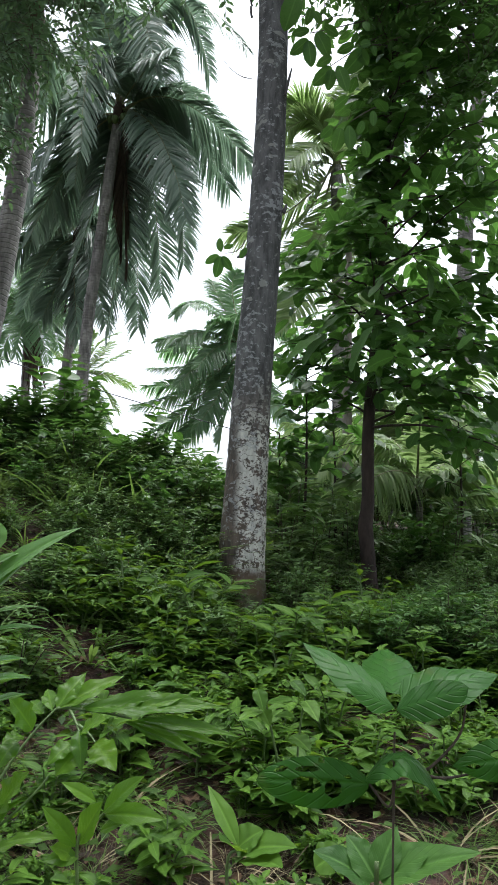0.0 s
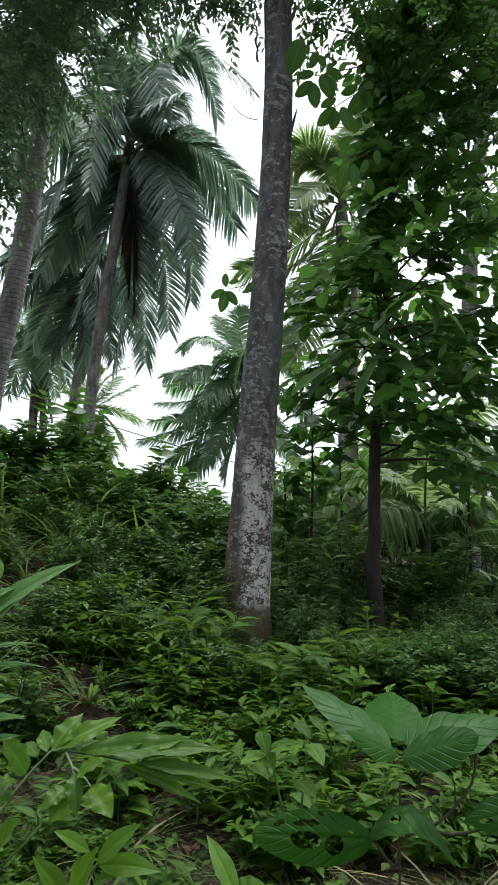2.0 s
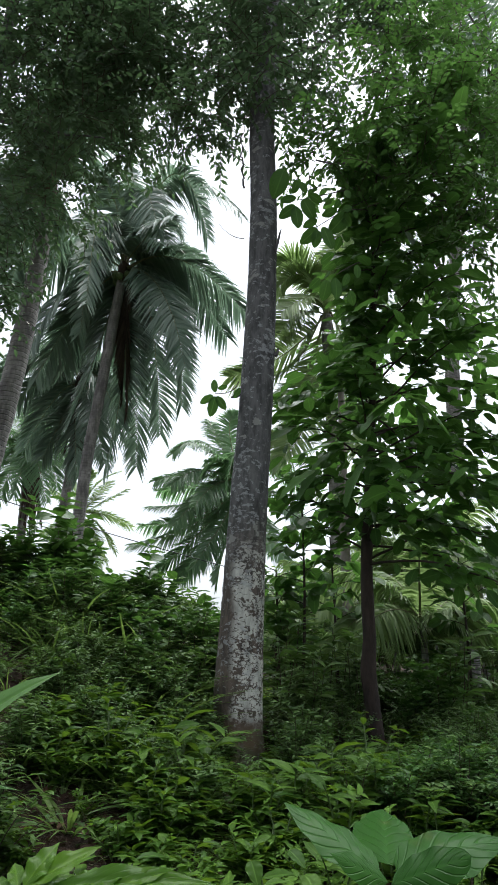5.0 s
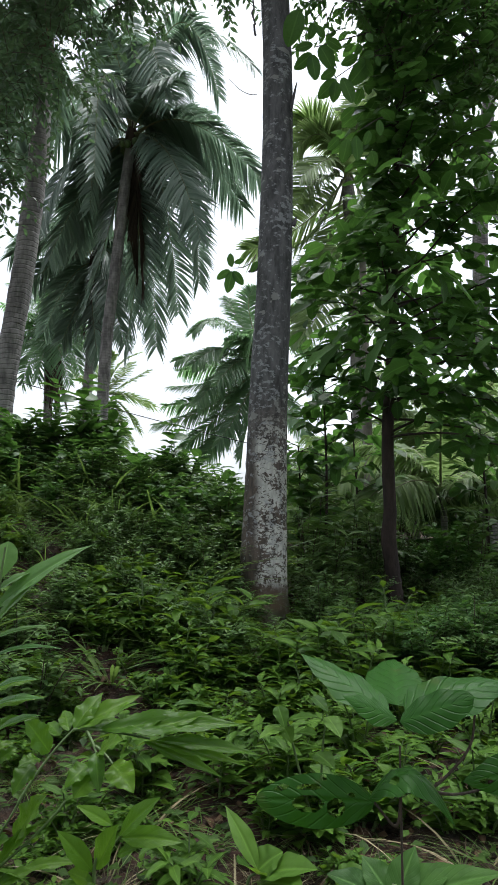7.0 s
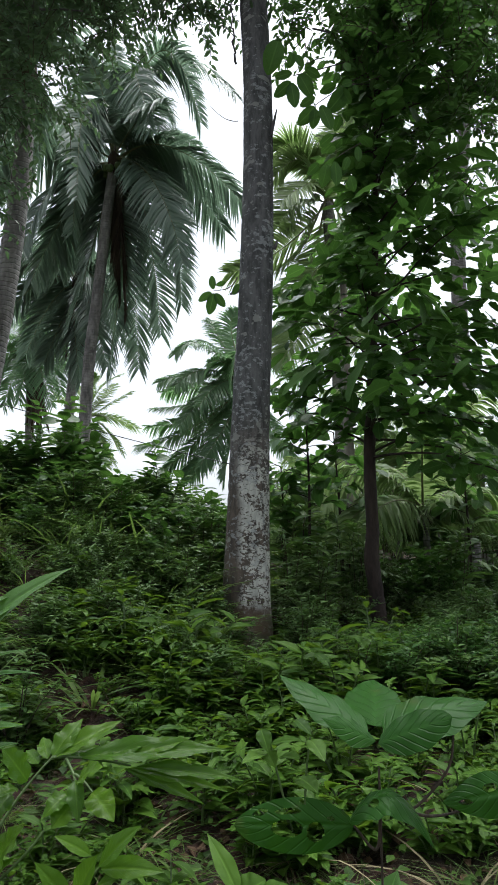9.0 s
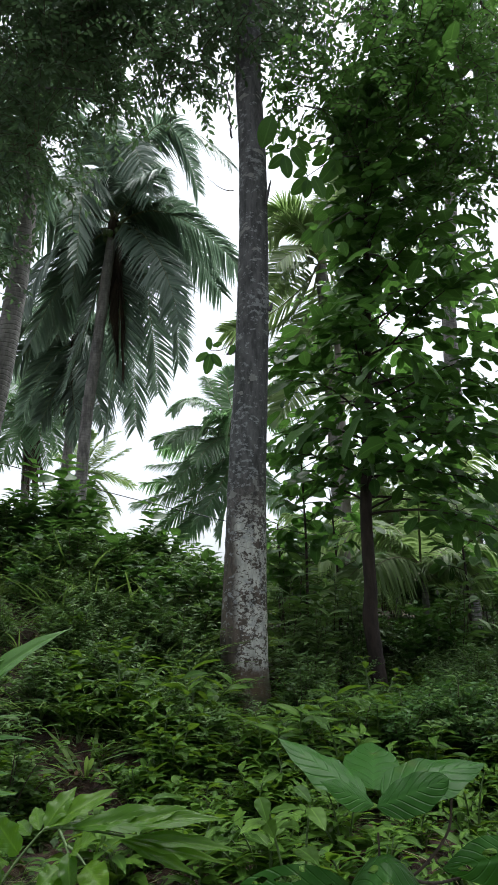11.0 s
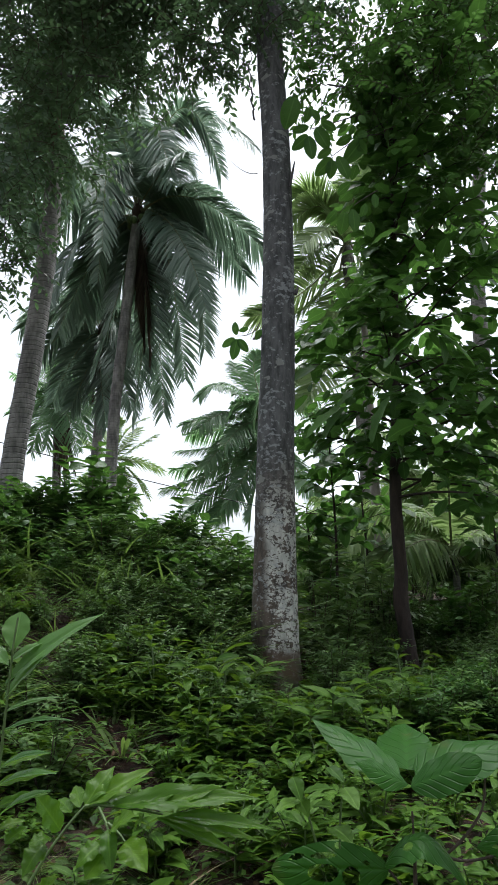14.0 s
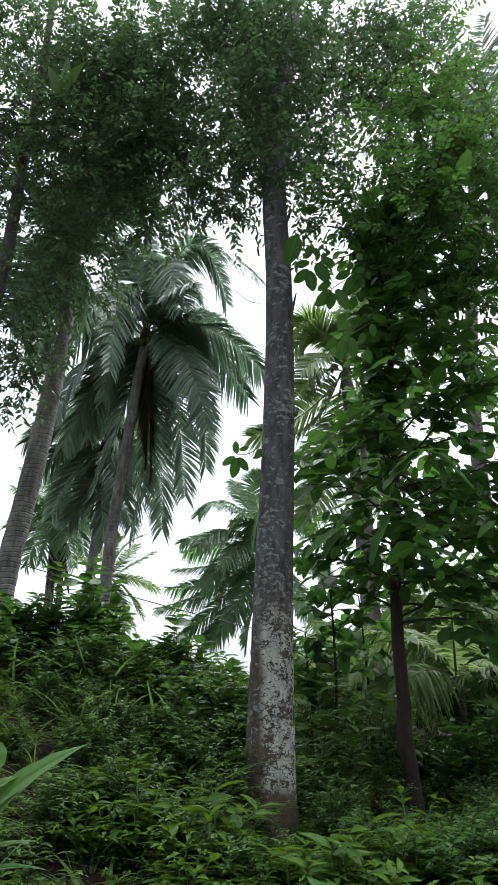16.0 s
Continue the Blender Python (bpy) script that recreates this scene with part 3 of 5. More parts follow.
# the fresh green tree on the other side
def fresh_tree():
    base = on_ground(4.6, 6.9)
    tree = thing("young_tree", base, "young tree with a fresh green small-leaved crown", "tree")
    o = np.array(base)
    s = Soup()
    tube(s, spline(np.array([base, (4.5, 6.9, 4.0), (4.3, 6.9, 6.2), (3.6, 7.0, 8.0), (3.1, 7.0, 9.6)]) - o, 50), [0.07, 0.055, 0.05, 0.035, 0.015], 12, 0.02)
    part("trunk", s, BARK_DARK, tree)
    spray_crown(tree, o, [
        ((0.80, 6.20, 7.34), 0.4, 0.25, 50), ((1.45, 6.30, 7.69), 0.5, 0.4, 90), ((2.12, 6.40, 7.94), 0.5, 0.45, 100), ((2.70, 6.50, 7.93), 0.5, 0.45, 80),
        ((1.68, 6.60, 9.18), 0.45, 0.4, 80), ((2.39, 6.80, 9.71), 0.5, 0.4, 90), ((2.98, 6.80, 9.35), 0.5, 0.4, 70), ((2.47, 7.20, 11.32), 0.6, 0.4, 80),
        ((2.00, 6.40, 6.79), 0.55, 0.35, 100), ((2.62, 6.50, 6.77), 0.5, 0.4, 80), ((2.23, 6.60, 6.12), 0.45, 0.35, 70),
        ((3.45, 6.60, 8.39), 0.7, 0.8, 100),
    ], LEAF_CANOPY_FRESH, 0.108, dense=0.95, limbs=[
        ((4.3, 6.9, 5.6), (2.14, 6.70, 7.58), (0.66, 6.20, 7.17), 0.03), ((4.3, 6.9, 6.2), (2.68, 6.70, 9.04), (1.37, 6.60, 8.98), 0.028),
        ((3.9, 6.95, 7.4), (3.19, 6.90, 10.74), (2.25, 7.00, 11.18), 0.022),
    ])


fresh_tree()


# ---- coconut palms ----
def frond(crown, tip, rise=0.5, pairs=64, leaflet=0.62, hang=0.5, spread_angle=1.2):
    """A feather frond: an arching rib from the crown to the tip, with two rows of narrow leaflets that sag from it. Returns ribs and leaflets."""
    a, c = np.asarray(crown, float), np.asarray(tip, float)
    size = np.linalg.norm(c - a)
    knee = a + (c - a) * 0.42 + np.array((0, 0, rise * size)) if np.size(rise) == 1 else 2 * np.asarray(rise, float) - 0.5 * (a + c)
    line = bezier(a, knee, c, 40)
    rib = Soup()
    tube(rib, line, [0.022 * size / 3 + 0.008, 0.014, 0.004], 5)
    leaves = Soup()
    v = np.linspace(0.13, 0.998, pairs)
    idx = v * 39
    i0 = np.clip(idx.astype(int), 0, 38)
    p = line[i0] + (line[i0 + 1] - line[i0]) * (idx - i0)[:, None]
    d = unit(np.gradient(p, axis=0))
    flat = (c - a) * (1, 1, 0) + RNG.normal(size=3) * (0.02, 0.02, 0)
    s0 = unit(np.cross(flat, (0, 0, 1)))
    s0 = unit(s0 - d * (d @ s0)[:, None])
    steep = np.clip(-d[:, 2], 0, 1)
    roll = (RNG.choice((-1, 1)) * (RNG.uniform(0.0, 0.35) + RNG.uniform(0.1, 0.6) * v + RNG.uniform(0.4, 1.2) * steep * v))[:, None]
    s = s0 * np.cos(roll) + np.cross(d, s0) * np.sin(roll)
    up = np.cross(s, d)
    prof = (0.5 + 0.62 * np.sin(np.pi * np.clip(v * 0.93, 0, 1) ** 0.8)) * (1 - 0.3 * v**8)
    half = np.array([0.014, 0.030, 0.022, 0.002]) * (0.4 + 0.65 * leaflet)
    # neighbouring leaflets lean together in loose bundles, with torn gaps between them
    sway = np.interp(v, np.linspace(0, 1, 14), RNG.normal(size=14)) * 0.14
    for sign in (-1, 1):
        k = len(p)
        droop = hang * RNG.uniform(0.7, 1.3, k) * (0.35 + 0.65 * np.linalg.norm(d[:, :2], axis=1))
        angle = (spread_angle - 0.55 * v**1.5 + sway * sign + RNG.normal(size=k) * 0.05)[:, None]
        out = unit(s * sign * np.sin(angle) + d * np.cos(angle) + up * 0.22 + RNG.normal(size=(k, 3)) * 0.04)
        size_l = leaflet * prof * RNG.uniform(0.86, 1.08, k)
        size_l[RNG.uniform(size=k) < 0.05] *= 0.35
        steps = np.array([0, 0.33, 0.68, 1.0])
        mid = p[:, None] + out[:, None] * (steps[:, None] * size_l[:, None, None]) + np.array((0, 0, -1.0)) * (steps**1.9 * 1.0)[None, :, None] * (droop * size_l)[:, None, None]
        ww = unit(np.cross(out, up + RNG.normal(size=(k, 3)) * 0.35))
        va = mid - ww[:, None] * half[None, :, None]
        vb = mid + ww[:, None] * half[None, :, None]
        co = np.stack([va, vb], 2).reshape(-1, 3)
        q = np.array([[0, 1, 3, 2], [2, 3, 5, 4], [4, 5, 7, 6]])
        f = (q[None] + (np.arange(k) * 8)[:, None, None]).reshape(-1, 4)
        uv = np.tile(np.array([[0, 0], [1, 0], [0, 0.33], [1, 0.33], [0, 0.68], [1, 0.68], [0, 1], [1, 1]], float), (k, 1))
        leaves.add(co, f, uv)
    return rib, leaves


def palm(label, stem, radii, fronds, material, hang=0.5, leaflet=0.62, pairs=64, dead=(), nuts=0, fibre=True, name="coconut_palm", dead_length=None):
    """A palm: a ringed leaning trunk through the points of stem, and fronds (tip, rise) from its top."""
    stem = [tuple(p) for p in stem]
    floor = float(ground_height(stem[0][0], stem[0][1])) - 0.1
    if stem[0][2] > floor + 0.3:
        lean = (np.array(stem[1]) - np.array(stem[0]))[:2] / max(0.3, stem[1][2] - stem[0][2])
        drop = stem[0][2] - floor
        stem = [(stem[0][0] - lean[0] * drop * 0.6, stem[0][1], floor)] + stem
    base = np.array(stem[0], float)
    tree = thing(name, tuple(base), label, "palm tree", "coconut palms on the slope")
    p = spline(np.array(stem) - base, 90) if len(stem) > 1 else None
    crown = np.array(stem[-1]) - base
    if p is not None:
        s = Soup()
        z = np.arange(90)
        r = np.interp(np.linspace(0, 1, 90), np.linspace(0, 1, len(radii)), radii) * (1 + 0.03 * (z % 3 == 0) + RNG.normal(size=90) * 0.008)
        r[:6] *= np.linspace(1.35, 1.0, 6)
        tube(s, p, r, 18, 0.01)
        part("trunk", s, BARK_PALM, tree)
    if fibre:
        s = Soup()
        tube(s, [crown + (0, 0, -0.5), crown + (0, 0, -0.2), crown + (0, 0, 0.15), crown + (0, 0, 0.5)], [radii[-1] * 1.0, radii[-1] * 1.3, radii[-1] * 1.25, 0.03], 12, 0.1)
        part("crown_shaft", s, PALM_DEAD, tree, "brown fibrous crown base")
    for tip, rise in fronds:
        rib, leaves = frond(crown + RNG.normal(size=3) * 0.06, np.array(tip) - base, rise if np.size(rise) == 1 else np.array(rise) - base, pairs=pairs, leaflet=leaflet, hang=hang)
        f = part("frond", leaves, material, tree)
        part("rib", rib, RACHIS, f)
    for tip, rise in dead:
        rib, leaves = frond(crown, np.array(tip) - base, rise, pairs=int(pairs * 0.7), leaflet=leaflet * 0.6, hang=1.5, spread_angle=0.5)
        f = part("dead_frond", leaves, PALM_DEAD, tree, "hanging dead brown frond")
        part("rib", rib, TWIG, f)
    for k in range(nuts):
        a = k * 2 * np.pi / nuts
        s = Soup()
        c = crown + np.array((np.cos(a) * 0.26, np.sin(a) * 0.26, -0.28 - 0.1 * (k % 2)))
        tube(s, [c + (0, 0, 0.13), c + (0, 0, 0.08), c, c + (0, 0, -0.09), c + (0, 0, -0.14)], [0.02, 0.09, 0.115, 0.08, 0.01], 10)
        part("coconut", s, STALK, tree)
    return tree


palm("leaning coconut palm with a ringed grey trunk", [(-4.00, 9.50, 3.00), (-3.96, 9.50, 3.89), (-3.79, 9.50, 5.51), (-3.69, 9.50, 6.82), (-3.64, 9.50, 7.93), (-3.63, 9.50, 9.37)], [0.20, 0.17, 0.165, 0.16, 0.15, 0.12],
     [((-4.36, 9.00, 7.94), 0.5), ((-5.78, 9.80, 9.55), 0.5), ((-5.11, 10.00, 11.82), 0.4), ((-3.80, 10.20, 13.25), 0.3), ((-2.40, 9.00, 10.72), 0.4), ((-4.37, 10.20, 7.80), 0.7), ((-3.42, 8.20, 9.95), 0.3)], PALM_GREEN, hang=0.5, leaflet=0.8, pairs=90)

palm("tall coconut palm with a heavy crown of drooping fronds", [(-4.82, 18.00, 3.08), (-4.76, 18.00, 4.48), (-4.69, 18.00, 7.23), (-4.53, 18.00, 9.24), (-4.34, 18.00, 11.84), (-4.20, 18.00, 13.40)], [0.20, 0.175, 0.165, 0.16, 0.155, 0.14],
     [((-0.31, 17.2, 11.51), (-2.47, 17.6, 13.58)), ((-0.92, 18.4, 11.38), (-2.79, 18.2, 13.73)), ((-1.98, 20.3, 15.51), (-3.21, 18.8, 14.64)), ((-0.64, 18.6, 16.11), (-2.82, 18.3, 17.02)), ((-1.53, 16.8, 13.8), (-2.86, 17.4, 16.59)), ((-2.08, 19.0, 17.09), (-3.51, 18.4, 16.77)), ((-2.4, 15.8, 13.79), (-3.4, 17.2, 14.13)), ((-4.47, 18.6, 17.94), (-4.24, 18.2, 15.54)), ((-4.88, 16.6, 15.95), (-4.42, 17.2, 15.04)), ((-4.67, 16.0, 10.99), (-4.76, 16.9, 14.56)), ((-7.91, 18.5, 13.09), (-5.95, 18.2, 14.11)), ((-6.61, 17.4, 13.2), (-5.63, 18.0, 15.02)), ((-6.63, 17.6, 10.36), (-5.76, 17.8, 12.62)), ((-6.71, 18.6, 9.84), (-5.36, 18.3, 12.47)), ((-5.95, 18.8, 10.3), (-5.27, 18.4, 12.66)), ((-2.08, 17.6, 8.71), (-2.67, 17.8, 12.14)), ((-2.71, 18.2, 8.05), (-3.35, 18.2, 12.13)), ((-3.39, 18.6, 7.17), (-3.8, 18.5, 11.41)), ((-4.35, 18.7, 7.02), (-4.0, 18.5, 10.39)), ((-1.6, 20.0, 13.56), (-3.12, 18.8, 13.8)), ((-1.93, 16.6, 9.47), (-2.9, 17.2, 12.27)), ((-5.62, 19.0, 8.61), (-4.79, 18.6, 11.47)), ((-7.16, 20.2, 15.5), (-5.43, 18.9, 14.86)), ((-2.92, 20.6, 16.75), (-3.91, 19.2, 16.87)), ((-2.78, 16.0, 13.01), (-3.83, 17.6, 16.12)), ((-5.1, 17.2, 10.73), (-4.94, 17.6, 14.45))],
     PALM_GREEN, hang=0.8, leaflet=1.0, pairs=120, dead=[((-3.97, 18.5, 9.27), 0.25), ((-3.77, 18.6, 9.94), 0.25), ((-4.11, 18.7, 9.86), 0.25), ((-3.81, 18.4, 8.74), 0.22)], nuts=7)

palm("coconut palm with dark drooping old fronds", [(-6.01, 20.50, 4.35), (-5.97, 20.50, 5.40), (-5.84, 20.50, 7.79), (-5.84, 20.50, 9.60), (-5.85, 20.50, 10.60)], [0.18, 0.16, 0.155, 0.15, 0.14],
     [((-8.56, 20.2, 10.7), (-7.01, 20.4, 11.47)), ((-8.72, 21.0, 11.49), (-7.1, 20.6, 11.99)), ((-7.9, 20.2, 9.6), (-6.85, 20.4, 10.77)), ((-7.52, 19.4, 11.39), (-6.67, 20.0, 11.14)), ((-4.66, 20.8, 10.09), (-5.59, 20.6, 11.27)), ((-3.87, 20.4, 8.31), (-5.26, 20.4, 10.76)), ((-6.63, 20.0, 7.8), (-6.19, 20.2, 9.32)), ((-5.46, 20.0, 7.15), (-5.8, 20.2, 9.32)), ((-7.33, 20.3, 8.16), (-6.51, 20.3, 10.04)), ((-4.3, 21.5, 11.24), (-5.28, 20.9, 11.69)), ((-6.13, 21.0, 13.35), (-6.15, 20.8, 11.94)), ((-7.01, 20.2, 12.63), (-6.37, 20.4, 11.88)), ((-4.66, 20.0, 7.66), (-5.37, 20.2, 9.85)), ((-5.25, 21.2, 9.0), (-5.74, 20.8, 10.38))],
     PALM_GREEN, hang=0.75, leaflet=0.85, pairs=100, dead=[((-5.8, 20.2, 7.73), 0.25), ((-5.67, 20.4, 8.05), 0.22), ((-5.96, 20.1, 8.22), 0.3), ((-5.43, 20.3, 7.49), 0.25)])

palm("coconut palm with a skirt of dead brown fronds", [(-9.44, 27.00, 5.24), (-9.42, 27.00, 6.67), (-9.57, 27.00, 10.50)], [0.20, 0.18, 0.17],
     [((-10.5, 27.0, 12.59), (-9.83, 27.0, 11.41)), ((-9.37, 27.5, 12.87), (-9.39, 27.0, 11.41)), ((-8.03, 26.6, 10.55), (-8.81, 26.6, 10.91)), ((-11.67, 27.0, 11.6), (-10.14, 27.0, 10.88)), ((-11.64, 27.0, 9.82), (-10.21, 27.0, 10.52)), ((-10.27, 26.2, 7.88), (-9.93, 26.6, 9.69)), ((-8.07, 26.8, 8.54), (-8.84, 26.8, 10.27)), ((-11.06, 26.6, 8.66), (-10.36, 27.0, 10.17)), ((-9.2, 25.6, 11.75), (-9.34, 26.4, 11.01)), ((-11.71, 28.0, 12.91), (-10.13, 27.4, 11.19)), ((-7.76, 27.0, 9.63), (-8.82, 27.2, 10.76)), ((-8.22, 26.0, 7.83), (-9.03, 26.4, 9.8)), ((-9.47, 25.6, 7.9), (-9.44, 26.2, 9.4))],
     PALM_BRIGHT, hang=0.45, leaflet=0.85, pairs=70, dead=[((-9.45, 27.0, 7.04), 0.12), ((-9.16, 26.7, 6.73), 0.12), ((-9.0, 26.8, 6.83), 0.12), ((-8.91, 27.0, 7.13), 0.12), ((-8.66, 27.0, 7.21), 0.12), ((-9.36, 26.4, 7.25), 0.12), ((-9.26, 27.2, 7.6), 0.12), ((-8.81, 26.5, 6.6), 0.12)])

palm("coconut palm with a low open crown", [(-8.89, 36.00, 4.62), (-9.1, 36.00, 7.43), (-9.41, 36.00, 9.66)], [0.22, 0.2, 0.18],
     [((-7.51, 36.0, 12.09), (-8.83, 36.0, 11.16)), ((-7.12, 36.5, 11.18), (-8.35, 36.0, 10.24)), ((-6.55, 35.6, 8.91), (-8.23, 35.6, 9.58)), ((-7.16, 35.0, 7.47), (-8.43, 35.6, 9.02)), ((-8.18, 35.8, 6.82), (-8.85, 36.0, 8.65)), ((-10.51, 37.0, 12.15), (-9.82, 36.4, 10.57)), ((-11.26, 35.5, 8.33), (-9.89, 36.0, 9.33)), ((-8.3, 37.6, 11.95), (-8.73, 36.6, 10.85)), ((-8.98, 36.0, 11.97), (-9.29, 36.0, 11.16)), ((-11.44, 36.4, 11.04), (-10.32, 36.2, 10.29)), ((-7.35, 34.0, 6.77), (-8.48, 35.0, 8.23)), ((-10.61, 35.0, 7.14), (-9.97, 35.6, 8.57))],
     PALM_PALE, hang=0.4, leaflet=0.85, pairs=70)

palm("bushy green coconut palm behind the thicket", [(-0.45, 23.00, 1.80), (-0.43, 23.00, 4.71), (-0.39, 23.00, 7.90)], [0.22, 0.2, 0.18],
     [((-2.92, 23.0, 9.02), (-1.77, 23.0, 9.46)), ((-3.41, 22.6, 7.87), (-2.02, 22.8, 8.21)), ((-3.63, 22.8, 6.98), (-2.0, 22.8, 7.19)), ((-4.12, 22.6, 5.58), (-2.13, 22.8, 6.33)), ((-3.11, 22.0, 4.66), (-1.95, 22.4, 5.83)), ((-1.68, 23.6, 10.52), (-1.35, 23.2, 9.68)), ((-0.64, 23.5, 10.86), (-0.91, 23.2, 9.98)), ((-2.53, 21.4, 6.04), (-1.54, 22.2, 7.33)), ((-2.71, 21.6, 7.45), (-1.7, 22.3, 8.21)), ((-1.6, 21.0, 7.95), (-1.15, 22.4, 8.52)), ((-1.86, 21.6, 4.74), (-0.99, 22.4, 6.39)), ((-1.86, 21.2, 6.66), (-1.14, 22.3, 7.78)), ((-2.48, 22.4, 4.51), (-1.55, 22.6, 5.58)), ((-1.09, 22.0, 4.39), (-0.85, 22.5, 5.71)), ((-2.24, 22.0, 9.12), (-1.31, 22.6, 8.88)), ((-3.41, 23.6, 7.77), (-1.91, 23.2, 7.88)), ((-0.82, 21.2, 7.47), (-0.6, 22.5, 8.99)), ((-3.86, 23.0, 6.37), (-1.94, 22.9, 6.71)), ((1.67, 23.0, 7.97), (0.53, 23.0, 8.7)), ((1.9, 22.6, 6.43), (0.67, 23.0, 7.68)), ((0.98, 23.4, 10.19), (0.25, 23.2, 9.52)), ((1.32, 22.2, 4.97), (0.38, 22.6, 6.43))],
     PALM_BRIGHT, hang=0.6, leaflet=0.68, pairs=100)

palm("coconut palm with pale arching fronds", [(2.11, 16.00, 2.40), (2.06, 16.00, 5.85), (1.89, 16.00, 10.80)], [0.18, 0.16, 0.14],
     [((0.57, 15.8, 12.22), (1.17, 16.0, 12.34)), ((0.52, 15.6, 11.35), (1.32, 16.0, 12.02)), ((0.55, 15.4, 9.81), (1.15, 15.8, 10.74)), ((-0.64, 15.2, 8.54), (0.75, 15.6, 9.41)), ((0.63, 15.0, 10.28), (1.52, 15.6, 11.13)), ((1.21, 16.6, 12.97), (1.68, 16.2, 11.93)), ((1.82, 15.6, 12.37), (2.15, 16.0, 12.32)), ((2.95, 16.4, 14.37), (2.59, 16.2, 13.22)), ((2.3, 17.0, 13.92), (2.41, 16.4, 12.92)), ((4.59, 15.8, 11.2), (3.29, 16.0, 11.14)), ((0.55, 15.4, 7.85), (1.6, 15.8, 9.0)), ((0.46, 15.4, 6.33), (1.4, 15.8, 7.81)), ((3.3, 16.6, 14.74), (2.5, 16.2, 13.55)), ((0.58, 16.4, 9.29), (1.15, 16.0, 9.5)), ((0.39, 16.6, 7.51), (0.97, 16.4, 7.64)), ((3.13, 15.6, 7.72), (2.58, 16.0, 9.49)), ((2.56, 15.6, 6.76), (2.38, 16.0, 8.48))],
     PALM_PALE, hang=0.35, leaflet=0.8, pairs=80, fibre=False)

palm("coconut palm with a ringed trunk among the leaves", [(4.13, 13.00, 1.08), (4.14, 13.00, 2.25), (4.17, 13.00, 4.47), (4.24, 13.00, 8.01), (4.50, 13.00, 10.52), (5.14, 13.20, 14.84)], [0.19, 0.165, 0.16, 0.15, 0.14, 0.12],
     [((6.90, 13.00, 20.67), 0.15), ((6.45, 13.50, 21.71), 0.12), ((4.67, 13.00, 21.84), 0.2), ((3.23, 12.60, 17.09), 0.4), ((6.96, 12.60, 16.50), 0.4), ((3.54, 12.60, 14.11), 0.6), ((2.48, 13.20, 15.95), 0.4), ((6.07, 13.00, 12.78), 0.6), ((5.43, 14.00, 20.68), 0.2), ((2.99, 13.30, 9.52), 0.7)],
     PALM_GREEN, hang=0.4, leaflet=0.9, pairs=90)

def young_palm(base, count, size, tilt):
    tips = []
    for k in range(count):
        a = k * 2.4 + tilt
        r = size * RNG.uniform(0.75, 1.1)
        tips.append(((base[0] + r * math.cos(a), base[1] + r * math.sin(a) * 0.8, base[2] + size * RNG.uniform(-0.45, 0.75)), RNG.uniform(0.3, 0.55)))
    palm("young palm with pale arching fronds in the undergrowth", [tuple(np.array(base) - (0, 0, 0.6)), base], [0.06, 0.045], tips, PALM_PALE, hang=0.8, leaflet=0.45, pairs=76, fibre=False, name="young_palm")


for base, count, size, tilt in (((2.50, 9.80, 2.20), 13, 1.5, 0.3), ((4.28, 14.50, 2.76), 9, 2.0, 1.0), ((2.66, 12.50, 2.64), 10, 2.0, 2.0), ((3.30, 12.00, 3.30), 12, 2.0, 0.5), ((4.60, 13.50, 3.60), 11, 2.2, 1.2), ((1.14, 12.50, 2.21), 8, 1.4, 0.8), ((2.25, 16.00, 2.67), 9, 2.2, 1.5), ((4.53, 17.00, 3.32), 10, 2.6, 0.1)):
    young_palm(base, count, size, tilt)

# ---- the slender tree with large leaves ----
def shared_leaf(name, material, shape, ratio, fold, droop, wave, seed, nl=8):
    s = Soup()
    co, f, uv = leaf_grid(shape, nl, fold, droop, wave, ratio, seed)
    return s.add(co, f, uv).mesh(name, material)


BIG_LEAVES = [shared_leaf("large_leaf", LEAF_BIG, "elliptic", 0.50 + 0.04 * k, 0.14 + 0.05 * k, 0.10 + 0.08 * k, 0.12, k) for k in range(4)]


def place_leaf(mesh, parent, origin, base, ahead, above, size, name="leaf"):
    d = unit(ahead)
    s = unit(np.cross(d, above))
    z = np.cross(s, d)
    ob = new(name, mesh)
    ob.parent = parent
    b = np.asarray(base, float) - origin
    ob.matrix_basis = Matrix(((s[0] * size, d[0] * size, z[0] * size, b[0]), (s[1] * size, d[1] * size, z[1] * size, b[1]), (s[2] * size, d[2] * size, z[2] * size, b[2]), (0, 0, 0, 1)))
    return ob


def leaf_between(parent, origin, base, tip, up=(0, -1, 0.5), k=0):
    base, tip = np.array(base), np.array(tip)
    place_leaf(BIG_LEAVES[k % 4], parent, origin, base, tip - base, np.array(up, float) + RNG.normal(size=3) * 0.15, np.linalg.norm(tip - base) * 1.08)


OVATE_FILL = leaf_grid("elliptic", 4, 0.16, 0.2, 0.0, 0.54, 31)


